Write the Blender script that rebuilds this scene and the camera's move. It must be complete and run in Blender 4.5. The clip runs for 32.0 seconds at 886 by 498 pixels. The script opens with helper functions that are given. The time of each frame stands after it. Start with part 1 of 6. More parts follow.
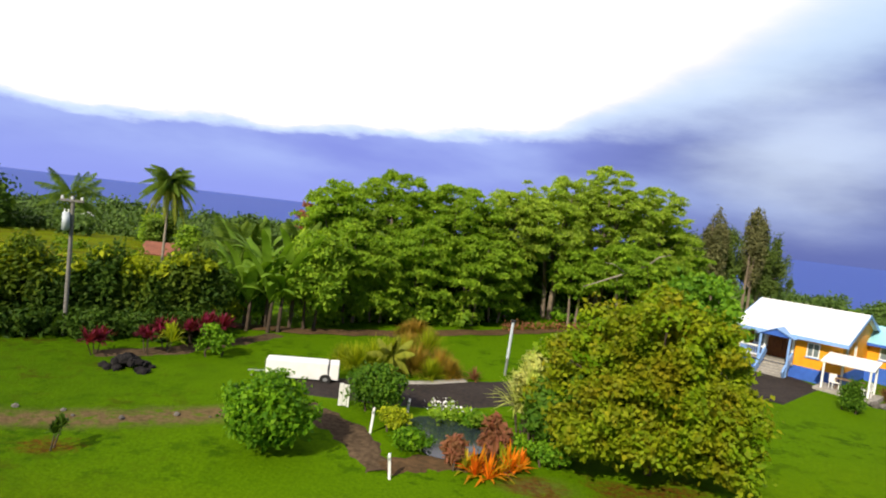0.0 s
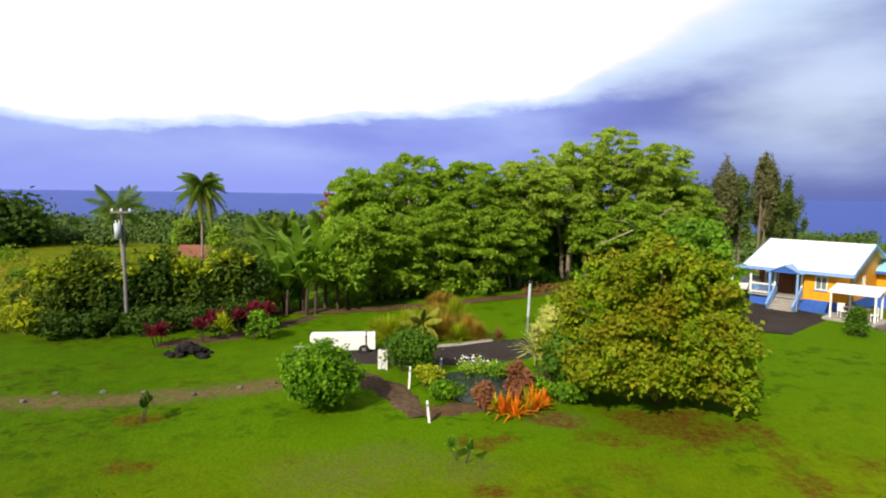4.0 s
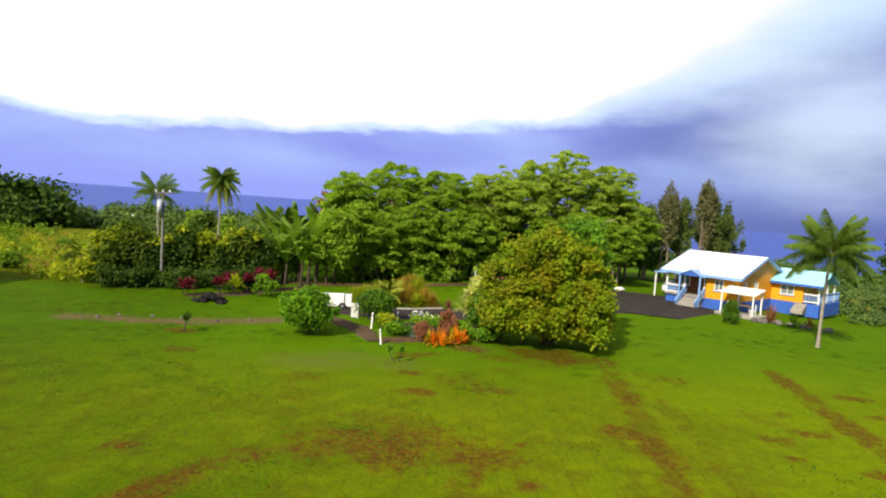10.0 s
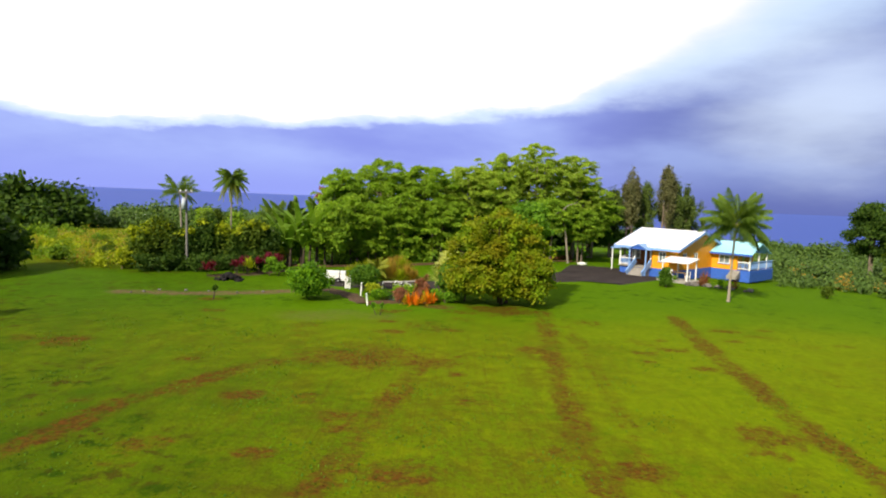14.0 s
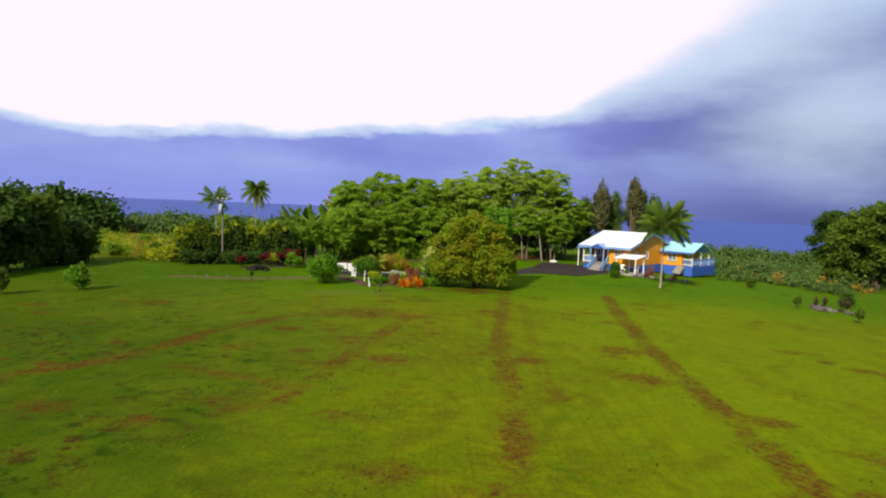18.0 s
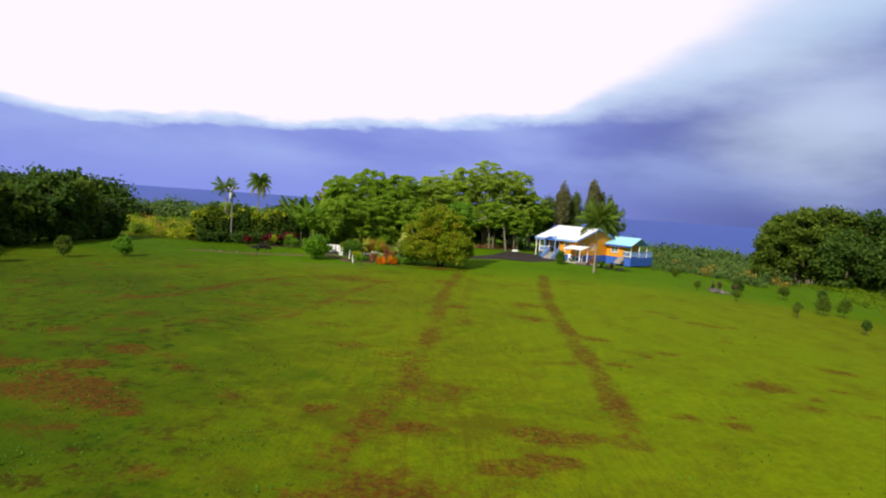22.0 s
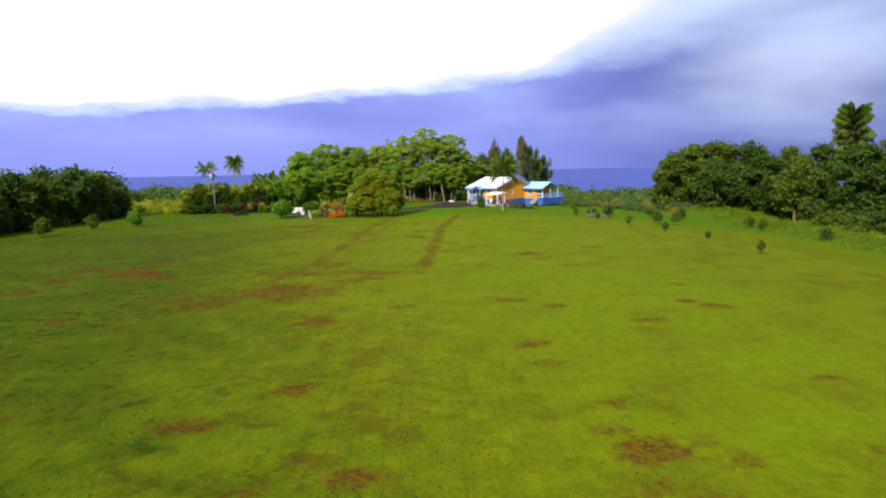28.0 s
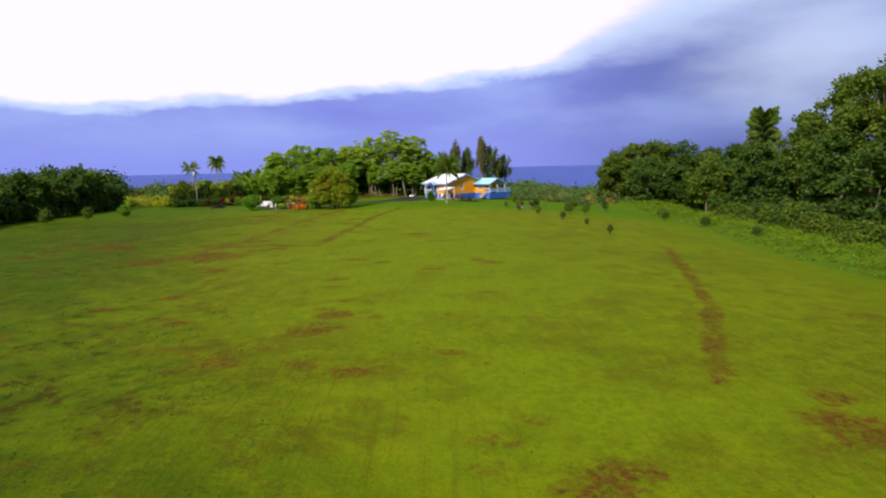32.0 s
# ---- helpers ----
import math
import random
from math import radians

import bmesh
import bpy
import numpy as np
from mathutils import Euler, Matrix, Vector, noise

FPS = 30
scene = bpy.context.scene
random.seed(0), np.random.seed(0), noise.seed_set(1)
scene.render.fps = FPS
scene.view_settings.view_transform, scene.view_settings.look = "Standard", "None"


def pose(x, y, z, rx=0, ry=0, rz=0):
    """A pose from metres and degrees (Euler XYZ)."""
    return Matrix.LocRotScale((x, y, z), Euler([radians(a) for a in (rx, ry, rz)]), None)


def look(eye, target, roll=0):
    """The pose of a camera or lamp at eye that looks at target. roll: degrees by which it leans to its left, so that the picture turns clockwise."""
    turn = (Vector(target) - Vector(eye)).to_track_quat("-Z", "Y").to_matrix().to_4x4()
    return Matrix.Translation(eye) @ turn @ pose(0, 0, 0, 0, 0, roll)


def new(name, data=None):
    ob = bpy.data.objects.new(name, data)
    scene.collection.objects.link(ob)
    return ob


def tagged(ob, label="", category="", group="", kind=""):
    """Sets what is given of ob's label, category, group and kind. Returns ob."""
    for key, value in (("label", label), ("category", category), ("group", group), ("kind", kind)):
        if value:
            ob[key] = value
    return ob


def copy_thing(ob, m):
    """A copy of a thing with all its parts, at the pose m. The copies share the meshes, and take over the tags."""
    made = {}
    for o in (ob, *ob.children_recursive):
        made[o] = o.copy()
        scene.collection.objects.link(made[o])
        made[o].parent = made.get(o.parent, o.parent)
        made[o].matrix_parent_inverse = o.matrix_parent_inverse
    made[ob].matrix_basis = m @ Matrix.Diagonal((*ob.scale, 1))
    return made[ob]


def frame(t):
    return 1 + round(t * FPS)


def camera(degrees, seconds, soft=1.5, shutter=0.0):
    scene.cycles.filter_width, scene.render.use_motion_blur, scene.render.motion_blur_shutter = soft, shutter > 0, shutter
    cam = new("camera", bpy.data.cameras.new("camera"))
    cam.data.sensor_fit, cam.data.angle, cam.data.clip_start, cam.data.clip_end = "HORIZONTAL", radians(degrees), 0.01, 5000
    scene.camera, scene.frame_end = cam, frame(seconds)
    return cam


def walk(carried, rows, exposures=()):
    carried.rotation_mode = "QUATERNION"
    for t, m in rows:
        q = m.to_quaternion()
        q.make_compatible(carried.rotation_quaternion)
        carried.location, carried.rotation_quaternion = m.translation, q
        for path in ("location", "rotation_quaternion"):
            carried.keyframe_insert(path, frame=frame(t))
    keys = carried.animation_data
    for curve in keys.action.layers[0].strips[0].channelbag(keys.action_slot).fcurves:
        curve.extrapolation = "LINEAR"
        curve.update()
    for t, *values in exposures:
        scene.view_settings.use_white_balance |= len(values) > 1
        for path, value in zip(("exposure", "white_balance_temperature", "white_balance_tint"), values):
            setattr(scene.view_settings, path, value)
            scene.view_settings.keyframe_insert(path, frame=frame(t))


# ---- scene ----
cam = camera(72.0, 32.0, 2.0)
PATH = [
    (0, -1.382, 8.098, 7.404, 86.806, -6.683, -1.615),
    (0.5, -1.627, 7.997, 7.393, 87.095, -4.066, -0.948),
    (1, -1.772, 7.821, 7.224, 82.841, -2.524, -1.080),
    (1.5, -1.633, 7.414, 7.305, 81.775, 0.190, -1.353),
    (2, -1.582, 7.155, 7.368, 83.289, -2.296, -1.350),
    (2.5, -1.648, 6.736, 7.488, 84.911, -4.553, -0.658),
    (3, -1.701, 6.187, 7.396, 83.705, -2.928, 0.516),
    (3.5, -1.546, 5.793, 7.436, 84.112, 0.061, 0.182),
    (5.5, -0.169, 3.063, 6.778, 85.406, -5.222, -0.960),
    (6, -0.189, 2.281, 6.788, 84.970, -0.288, -0.565),
    (6.5, -0.059, 1.235, 6.734, 82.972, -0.971, -0.620),
    (7, 0.204, -0.063, 6.554, 81.264, -0.683, -0.367),
    (7.5, 0.395, -0.589, 6.766, 82.251, -3.027, -0.932),
    (8, 1.036, -1.476, 6.675, 84.075, -6.406, -1.045),
    (8.5, 0.928, -2.730, 6.540, 84.820, -2.974, 0.130),
    (9, 0.885, -3.434, 6.454, 85.257, -2.481, 0.072),
    (9.5, 1.093, -4.171, 6.448, 85.545, -1.661, 0.191),
    (10, 1.341, -5.256, 6.435, 85.940, -4.055, 0.102),
    (10.5, 1.622, -6.675, 6.422, 83.473, -1.987, 0.090),
    (11, 2.017, -7.866, 6.321, 84.517, -2.477, -0.560),
    (11.5, 1.946, -8.608, 6.286, 85.159, -3.016, -0.857),
    (12, 2.596, -10.048, 6.322, 85.649, -2.750, -0.649),
    (12.5, 2.722, -10.945, 6.318, 85.299, -3.114, -0.707),
    (13, 2.767, -12.221, 6.177, 84.515, -2.976, -0.229),
    (13.5, 3.134, -13.069, 6.357, 85.316, -2.635, -0.051),
    (15.5, 3.910, -19.653, 6.340, 84.216, -1.339, 0.536),
    (16, 4.070, -20.922, 6.207, 84.389, -4.291, -0.429),
    (16.5, 4.429, -22.261, 6.182, 83.185, -4.658, -0.177),
    (17, 4.648, -23.712, 6.213, 85.292, -5.341, -0.415),
    (17.5, 4.926, -25.343, 6.051, 87.088, -5.100, -0.045),
    (18, 5.095, -26.713, 6.077, 86.050, -2.259, 0.376),
    (18.5, 5.390, -28.015, 6.205, 83.291, -0.855, -0.117),
    (19, 5.624, -29.510, 6.008, 86.808, -4.494, -0.983),
    (19.5, 5.889, -30.986, 6.204, 84.147, -3.865, -0.184),
    (20, 6.132, -32.608, 6.269, 84.136, -2.483, -0.129),
    (20.5, 6.361, -34.153, 6.132, 86.616, -2.974, -0.346),
    (21, 6.810, -35.362, 6.207, 85.521, -2.680, -0.056),
    (21.5, 7.112, -37.601, 6.237, 84.190, -1.877, 0.401),
    (22, 7.682, -39.832, 5.983, 85.679, -3.983, -0.231),
    (22.5, 7.964, -41.174, 6.083, 83.752, -3.011, 0.398),
    (23, 8.155, -43.166, 6.246, 83.683, -2.652, -0.198),
    (23.5, 8.840, -44.808, 5.844, 86.048, -2.004, -0.034),
    (24, 9.268, -46.279, 5.690, 86.053, -1.151, 0.511),
    (24.5, 9.414, -47.993, 5.888, 82.785, -0.866, 0.186),
    (25, 9.674, -49.705, 6.101, 82.747, -2.679, 0.040),
    (25.5, 10.333, -51.616, 6.217, 82.080, -3.838, 0.120),
    (27.5, 14.195, -59.652, 5.744, 81.215, 8.391, -0.307),
    (28, 14.994, -60.914, 5.578, 82.432, 1.054, -1.729),
    (28.5, 16.055, -62.505, 5.371, 81.463, -1.999, -1.128),
    (29, 17.291, -64.745, 5.344, 82.951, -2.568, -0.386),
    (29.5, 18.273, -66.202, 5.081, 86.792, -2.555, -0.323),
    (30, 19.062, -68.684, 4.996, 81.142, 3.828, 0.414),
    (30.5, 20.447, -70.403, 5.174, 79.965, 6.350, -1.533),
    (31, 22.325, -72.161, 5.339, 81.899, 2.370, -2.288),
    (31.5, 23.654, -73.535, 5.326, 82.656, 0.204, -1.810),
    (32, 25.193, -75.253, 5.602, 82.164, 1.279, -0.829),
]
walk(cam, [(t, pose(*p)) for t, *p in PATH], [
    (0, 0.32, 6500, 10), (1, 0.17, 6500, 10), (1.5, 0.67, 6650, 5), (2, 0.82, 6750, -3), (2.4, 0.67, 6680, 3), (3, 0.32, 6500, 10), (6, 0.42, 6500, 10), (7, 0.54, 6550, 8),
    (7.5, 0.77, 6650, 4), (8, 0.84, 6750, -3), (8.4, 0.67, 6600, 6), (9, 0.42, 6500, 10), (13, 0.42, 6500, 10), (16, 0.22, 6450, 10), (18, 0.07, 6400, 11), (20, 0.23, 6400, 10),
    (22, 0.07, 6280, 12), (25, 0.23, 6180, 12), (28, 0.30, 6120, 18), (29, 0.30, 6120, 18), (30, 0.07, 6100, 19), (31, 0.38, 6120, 18), (32, 0.13, 6100, 18)])

# ---- world, sun ----
SUN_TO = Vector((0.5, 0.86, -0.74)).normalized()      # the way the sunlight travels
world = bpy.data.worlds.new("sky_world")
scene.world = world
world.use_nodes = True
WT = world.node_tree
WT.nodes.clear()


def wn(kind, **kw):
    n = WT.nodes.new(kind)
    for k, v in kw.items():
        n.inputs[k].default_value = v
    return n


def wmath(op, a, b=None, clamp=False):
    n = WT.nodes.new("ShaderNodeMath")
    n.operation, n.use_clamp = op, clamp
    for s, v in ((0, a), (1, b)):
        if v is None:
            continue
        if isinstance(v, (int, float)):
            n.inputs[s].default_value = v
        else:
            WT.links.new(v, n.inputs[s])
    return n.outputs[0]


def wmix(fac, a, b):
    n = WT.nodes.new("ShaderNodeMix")
    n.data_type = "RGBA"
    for s, v in ((0, fac), (6, a), (7, b)):
        if isinstance(v, (tuple, float)):
            n.inputs[s].default_value = v
        else:
            WT.links.new(v, n.inputs[s])
    return n.outputs[2]


def wnoise(vec, scale, detail, rough=0.55):
    n = wn("ShaderNodeTexNoise", Scale=scale, Detail=detail, Roughness=rough)
    WT.links.new(vec, n.inputs["Vector"])
    return n.outputs["Fac"]


def wsmooth(v, lo, hi):
    n = WT.nodes.new("ShaderNodeMapRange")
    n.interpolation_type = "SMOOTHSTEP"
    WT.links.new(v, n.inputs["Value"])
    n.inputs["From Min"].default_value, n.inputs["From Max"].default_value = lo, hi
    return n.outputs["Result"]


sky = WT.nodes.new("ShaderNodeTexSky")
sky.sky_type, sky.sun_disc = "NISHITA", False
sky.sun_elevation = math.asin(-SUN_TO.z)
sky.sun_rotation = math.atan2(-SUN_TO.x, -SUN_TO.y)
tc = WT.nodes.new("ShaderNodeTexCoord")
sep = WT.nodes.new("ShaderNodeSeparateXYZ")
WT.links.new(tc.outputs["Generated"], sep.inputs[0])
GX, GY, GZ = sep.outputs
squash = WT.nodes.new("ShaderNodeMapping")
squash.inputs["Scale"].default_value = (1, 1, 3.2)
WT.links.new(tc.outputs["Generated"], squash.inputs["Vector"])
CV = squash.outputs[0]
# height of the storm cloud's upper edge, higher towards both sides
edge = wmath("ADD", 0.128, wmath("MULTIPLY", GX, 0.08))
edge = wmath("ADD", edge, wmath("MULTIPLY", wsmooth(GX, 0.36, 0.85), 0.15))
edge = wmath("ADD", edge, wmath("MULTIPLY", wsmooth(wmath("MULTIPLY", GX, -1.0), 0.52, 0.72), 0.06))
edge = wmath("ADD", edge, wmath("MULTIPLY", wmath("SUBTRACT", wnoise(CV, 9.0, 9.0, 0.6), 0.5), 0.045))
lift = wmath("SUBTRACT", GZ, edge)
soft_top = wmath("ADD", 0.026, wmath("MULTIPLY", wsmooth(GX, 0.12, 0.55), 0.22))
veil = wmath("SMOOTH_MIN", wmath("MULTIPLY", wmath("MAXIMUM", wmath("ADD", lift, 0.012), 0.0), wmath("DIVIDE", 1.0, soft_top)), 1.0, clamp=True)
veil = wsmooth(veil, 0.0, 0.9)
fine = wnoise(CV, 3.2, 5.0, 0.5)
storm = wmix(wsmooth(fine, 0.30, 0.75), (0.285, 0.345, 0.88, 1), (0.46, 0.57, 1.05, 1))
storm = wmix(wsmooth(GX, 0.05, 0.50), storm, wmix(wsmooth(fine, 0.35, 0.68), (0.150, 0.190, 0.47, 1), (0.30, 0.385, 0.74, 1)))
low = wsmooth(GZ, 0.0, 0.075)
storm = wmix(low, wmix(wsmooth(GX, 0.05, 0.5), (0.335, 0.40, 0.98, 1), (0.150, 0.190, 0.50, 1)), storm)
bright = wmix(wsmooth(GX, 0.34, 0.70), (1.30, 1.20, 1.32, 1), wmix(wsmooth(fine, 0.35, 0.65), (0.58, 0.74, 1.05, 1), (0.95, 1.08, 1.2, 1)))
cloud = wmix(veil, storm, bright)
# thin sunlit rim where the cloud frays
rim = wmath("MULTIPLY", wmath("MULTIPLY", veil, wmath("SUBTRACT", 1.0, veil)), 2.4, clamp=True)
cloud = wmix(rim, cloud, (0.66, 0.90, 1.15, 1))
# a bright break in the cloud
gap_x, gap_z = wmath("SUBTRACT", GX, 0.52), wmath("MULTIPLY", wmath("SUBTRACT", GZ, 0.145), 1.35)
gap = wmath("SQRT", wmath("ADD", wmath("MULTIPLY", gap_x, gap_x), wmath("MULTIPLY", gap_z, gap_z)))
gap = wmath("ADD", gap, wmath("MULTIPLY", wmath("SUBTRACT", wnoise(CV, 5.0, 6.0), 0.5), 0.16))
cloud = wmix(wmath("MULTIPLY", wmath("SUBTRACT", 1.0, wsmooth(gap, 0.0, 0.20)), 0.5), cloud, (1.0, 1.15, 1.3, 1))
bg_cloud = wn("ShaderNodeBackground", Strength=0.75)
WT.links.new(cloud, bg_cloud.inputs["Color"])
bg_sky = wn("ShaderNodeBackground", Strength=0.075)
WT.links.new(sky.outputs[0], bg_sky.inputs["Color"])
add = WT.nodes.new("ShaderNodeMixShader")
# broken cloud: open sky overhead and behind, cloud towards the sea
WT.links.new(wsmooth(GY, -0.35, 0.25), add.inputs[0])
WT.links.new(bg_sky.outputs[0], add.inputs[1])
WT.links.new(bg_cloud.outputs[0], add.inputs[2])
WT.links.new(add.outputs[0], WT.nodes.new("ShaderNodeOutputWorld").inputs[0])

sun_data = bpy.data.lights.new("sun", "SUN")
sun_data.energy, sun_data.angle, sun_data.color = 5.0, radians(0.6), (1.0, 0.89, 0.70)
sun = new("sun", sun_data)
sun.matrix_world = look((-40, -70, 80), Vector((-40, -70, 80)) + SUN_TO)


# ---- materials ----
def shader(name, base, rough=0.8, vary=0.25, grain=6.0, bump=0.15, metal=0.0, second=None, island=0.0, thin=0.0, obj=0.0, spec=0.3, coarse=0.6):
    """A surface of colour base, mottled at two scales (grain and coarse, in cycles a metre), with fine relief."""
    m = bpy.data.materials.new(name)
    m.use_nodes = True
    t = m.node_tree
    t.nodes.clear()
    L = t.links.new
    b = t.nodes.new("ShaderNodeBsdfPrincipled")
    b.inputs["Roughness"].default_value, b.inputs["Metallic"].default_value = rough, metal
    b.inputs["Specular IOR Level"].default_value = spec
    geo = t.nodes.new("ShaderNodeNewGeometry")
    tex = t.nodes.new("ShaderNodeTexCoord")

    def noise_at(scale, detail=4.0):
        n = t.nodes.new("ShaderNodeTexNoise")
        n.inputs["Scale"].default_value, n.inputs["Detail"].default_value = scale, detail
        L(geo.outputs["Position"], n.inputs["Vector"])
        return n.outputs["Fac"]

    def mix(f, a, c, how="MIX"):
        n = t.nodes.new("ShaderNodeMix")
        n.data_type, n.blend_type = "RGBA", how
        for s, v in ((0, f), (6, a), (7, c)):
            if isinstance(v, (tuple, float, int)):
                n.inputs[s].default_value = v
            else:
                L(v, n.inputs[s])
        return n.outputs[2]

    def remap(v, a, c, lo=0.0, hi=1.0):
        n = t.nodes.new("ShaderNodeMapRange")
        L(v, n.inputs["Value"])
        for k, q in (("From Min", a), ("From Max", c), ("To Min", lo), ("To Max", hi)):
            n.inputs[k].default_value = q
        return n.outputs["Result"]

    c0 = (*base, 1)
    c1 = (*(second or [v * (1 - vary) for v in base]), 1)
    fine_n, big_n = noise_at(grain), noise_at(coarse, 3.0)
    col = mix(remap(fine_n, 0.35, 0.65), c0, c1)
    col = mix(remap(big_n, 0.35, 0.7, 0, 0.7), col, mix(1.0, col, (1 - vary, 1 - vary, 1 - vary, 1), "MULTIPLY"))
    if island:
        hsv = t.nodes.new("ShaderNodeHueSaturation")
        L(remap(geo.outputs["Random Per Island"], 0, 1, 1 - island, 1 + island), hsv.inputs["Value"])
        L(remap(geo.outputs["Random Per Island"], 0, 1, 0.5 + island * 0.035, 0.5 - island * 0.05), hsv.inputs["Hue"])
        L(col, hsv.inputs["Color"])
        col = hsv.outputs["Color"]
    if obj:
        info = t.nodes.new("ShaderNodeObjectInfo")
        hsv = t.nodes.new("ShaderNodeHueSaturation")
        L(remap(info.outputs["Random"], 0, 1, 1 - obj, 1 + obj), hsv.inputs["Value"])
        L(col, hsv.inputs["Color"])
        col = hsv.outputs["Color"]
    L(col, b.inputs["Base Color"])
    if bump:
        bp = t.nodes.new("ShaderNodeBump")
        bp.inputs["Strength"].default_value, bp.inputs["Distance"].default_value = bump, 0.3 / grain
        L(fine_n, bp.inputs["Height"])
        L(bp.outputs[0], b.inputs["Normal"])
    out = t.nodes.new("ShaderNodeOutputMaterial")
    if thin:
        tr = t.nodes.new("ShaderNodeBsdfTranslucent")
        L(mix(1.0, col, (1.25, 1.3, 0.5, 1), "MULTIPLY"), tr.inputs["Color"])
        ms = t.nodes.new("ShaderNodeMixShader")
        ms.inputs[0].default_value = thin
        L(b.outputs[0], ms.inputs[1])
        L(tr.outputs[0], ms.inputs[2])
        L(ms.outputs[0], out.inputs[0])
    else:
        L(b.outputs[0], out.inputs[0])
    return m


def leafy(name, base, second=None, island=0.35, thin=0.4):
    return shader(name, base, 0.6, 0.3, 0.9, 0.0, second=second, island=island, thin=thin, spec=0.12, coarse=0.25)


M_forest = leafy("forest_leaves", (0.270, 0.420, 0.030), (0.175, 0.310, 0.022), 0.3, 0.5)
M_forest_light = leafy("pale_forest_leaves", (0.360, 0.490, 0.058), (0.260, 0.385, 0.040), 0.3, 0.5)
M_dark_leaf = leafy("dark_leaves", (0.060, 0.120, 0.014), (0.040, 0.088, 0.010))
M_olive = leafy("olive_leaves", (0.165, 0.285, 0.006), (0.240, 0.240, 0.008), 0.3)
M_bright = leafy("bright_leaves", (0.160, 0.330, 0.012), (0.105, 0.240, 0.012))
M_citrus = leafy("citrus_leaves", (0.125, 0.285, 0.008), (0.068, 0.180, 0.007), 0.4)
M_fern = leafy("fern_leaves", (0.140, 0.300, 0.018), (0.100, 0.235, 0.014))
M_hedge = leafy("hedge_leaves", (0.105, 0.170, 0.014), (0.070, 0.120, 0.010))
M_yellow = leafy("yellow_green_leaves", (0.330, 0.390, 0.012), (0.230, 0.300, 0.012))
M_cream = leafy("variegated_leaves", (0.520, 0.540, 0.150), (0.300, 0.400, 0.050), 0.3, 0.2)
M_palm = leafy("palm_leaves", (0.150, 0.240, 0.028), (0.105, 0.185, 0.020), 0.3)
M_palm_dk = leafy("deep_green_palm_leaves", (0.090, 0.160, 0.018), (0.062, 0.115, 0.014), 0.3)
M_palm_y = leafy("yellowing_palm_leaves", (0.290, 0.320, 0.035), (0.220, 0.255, 0.028), 0.3)
M_banana = leafy("banana_leaves", (0.175, 0.310, 0.030), (0.120, 0.235, 0.022), 0.3)
M_red = leafy("red_ti_leaves", (0.200, 0.018, 0.035), (0.130, 0.015, 0.030), 0.4)
M_orange = leafy("orange_croton_leaves", (0.80, 0.33, 0.012), (0.66, 0.17, 0.010), 0.4)
M_bromeliad = leafy("yellow_bromeliad_leaves", (0.62, 0.42, 0.02), (0.30, 0.36, 0.02), 0.4)
M_brown_leaf = leafy("brown_bronze_leaves", (0.330, 0.150, 0.070), (0.230, 0.100, 0.050), 0.35)
M_conifer = leafy("conifer_foliage", (0.150, 0.150, 0.060), (0.105, 0.115, 0.042), 0.3, 0.15)
M_conifer_dk = leafy("dark_conifer_foliage", (0.095, 0.145, 0.025), (0.065, 0.105, 0.020), 0.3, 0.15)
M_tallgrass = leafy("tall_grass_blades", (0.150, 0.260, 0.012), (0.110, 0.200, 0.010), 0.3)
M_drygrass = leafy("dry_grass_blades", (0.400, 0.265, 0.040), (0.280, 0.200, 0.030), 0.3)
M_bush = leafy("deep_green_bush_leaves", (0.085, 0.190, 0.012), (0.058, 0.140, 0.010), 0.35)
M_far = leafy("far_tree_leaves", (0.085, 0.150, 0.028), (0.060, 0.115, 0.022), 0.3, 0.15)
M_bark = shader("pale_bark", (0.24, 0.19, 0.14), 0.9, 0.4, 8, 0.5)
M_bark_dk = shader("dark_bark", (0.09, 0.065, 0.045), 0.9, 0.4, 8, 0.5)
M_palmtrunk = shader("palm_trunk_bark", (0.36, 0.31, 0.25), 0.9, 0.35, 9, 0.5)
M_pole = shader("weathered_pole_wood", (0.21, 0.20, 0.19), 0.85, 0.35, 10, 0.3)
M_white = shader("white_paint", (0.80, 0.80, 0.80), 0.5, 0.08, 3, 0.03)
M_lightgrey = shader("pale_blue_grey_paint", (0.50, 0.56, 0.62), 0.5, 0.15, 3, 0.03)
M_roof = shader("white_metal_roof", (0.82, 0.82, 0.83), 0.4, 0.06, 1.5, 0.02, spec=0.4)
M_rust = shader("rusty_roof_sheet", (0.27, 0.10, 0.06), 0.8, 0.35, 4, 0.1)
M_cyan = shader("pale_blue_metal_roof", (0.30, 0.62, 0.72), 0.4, 0.1, 1.5, 0.02)
M_yellow_wall = shader("orange_yellow_wall_paint", (0.78, 0.33, 0.012), 0.6, 0.1, 3, 0.05)
M_blue = shader("bright_blue_paint", (0.045, 0.13, 0.52), 0.5, 0.15, 3, 0.05)
M_lightblue = shader("light_blue_paint", (0.22, 0.38, 0.72), 0.5, 0.12, 3, 0.05)
M_door = shader("brown_wood_door", (0.22, 0.075, 0.02), 0.5, 0.3, 7, 0.1)
M_concrete = shader("grey_concrete", (0.36, 0.34, 0.31), 0.85, 0.25, 5, 0.2)
M_asphalt = shader("dark_asphalt", (0.030, 0.026, 0.026), 0.95, 0.45, 5, 0.4, second=(0.050, 0.040, 0.034), spec=0.08)
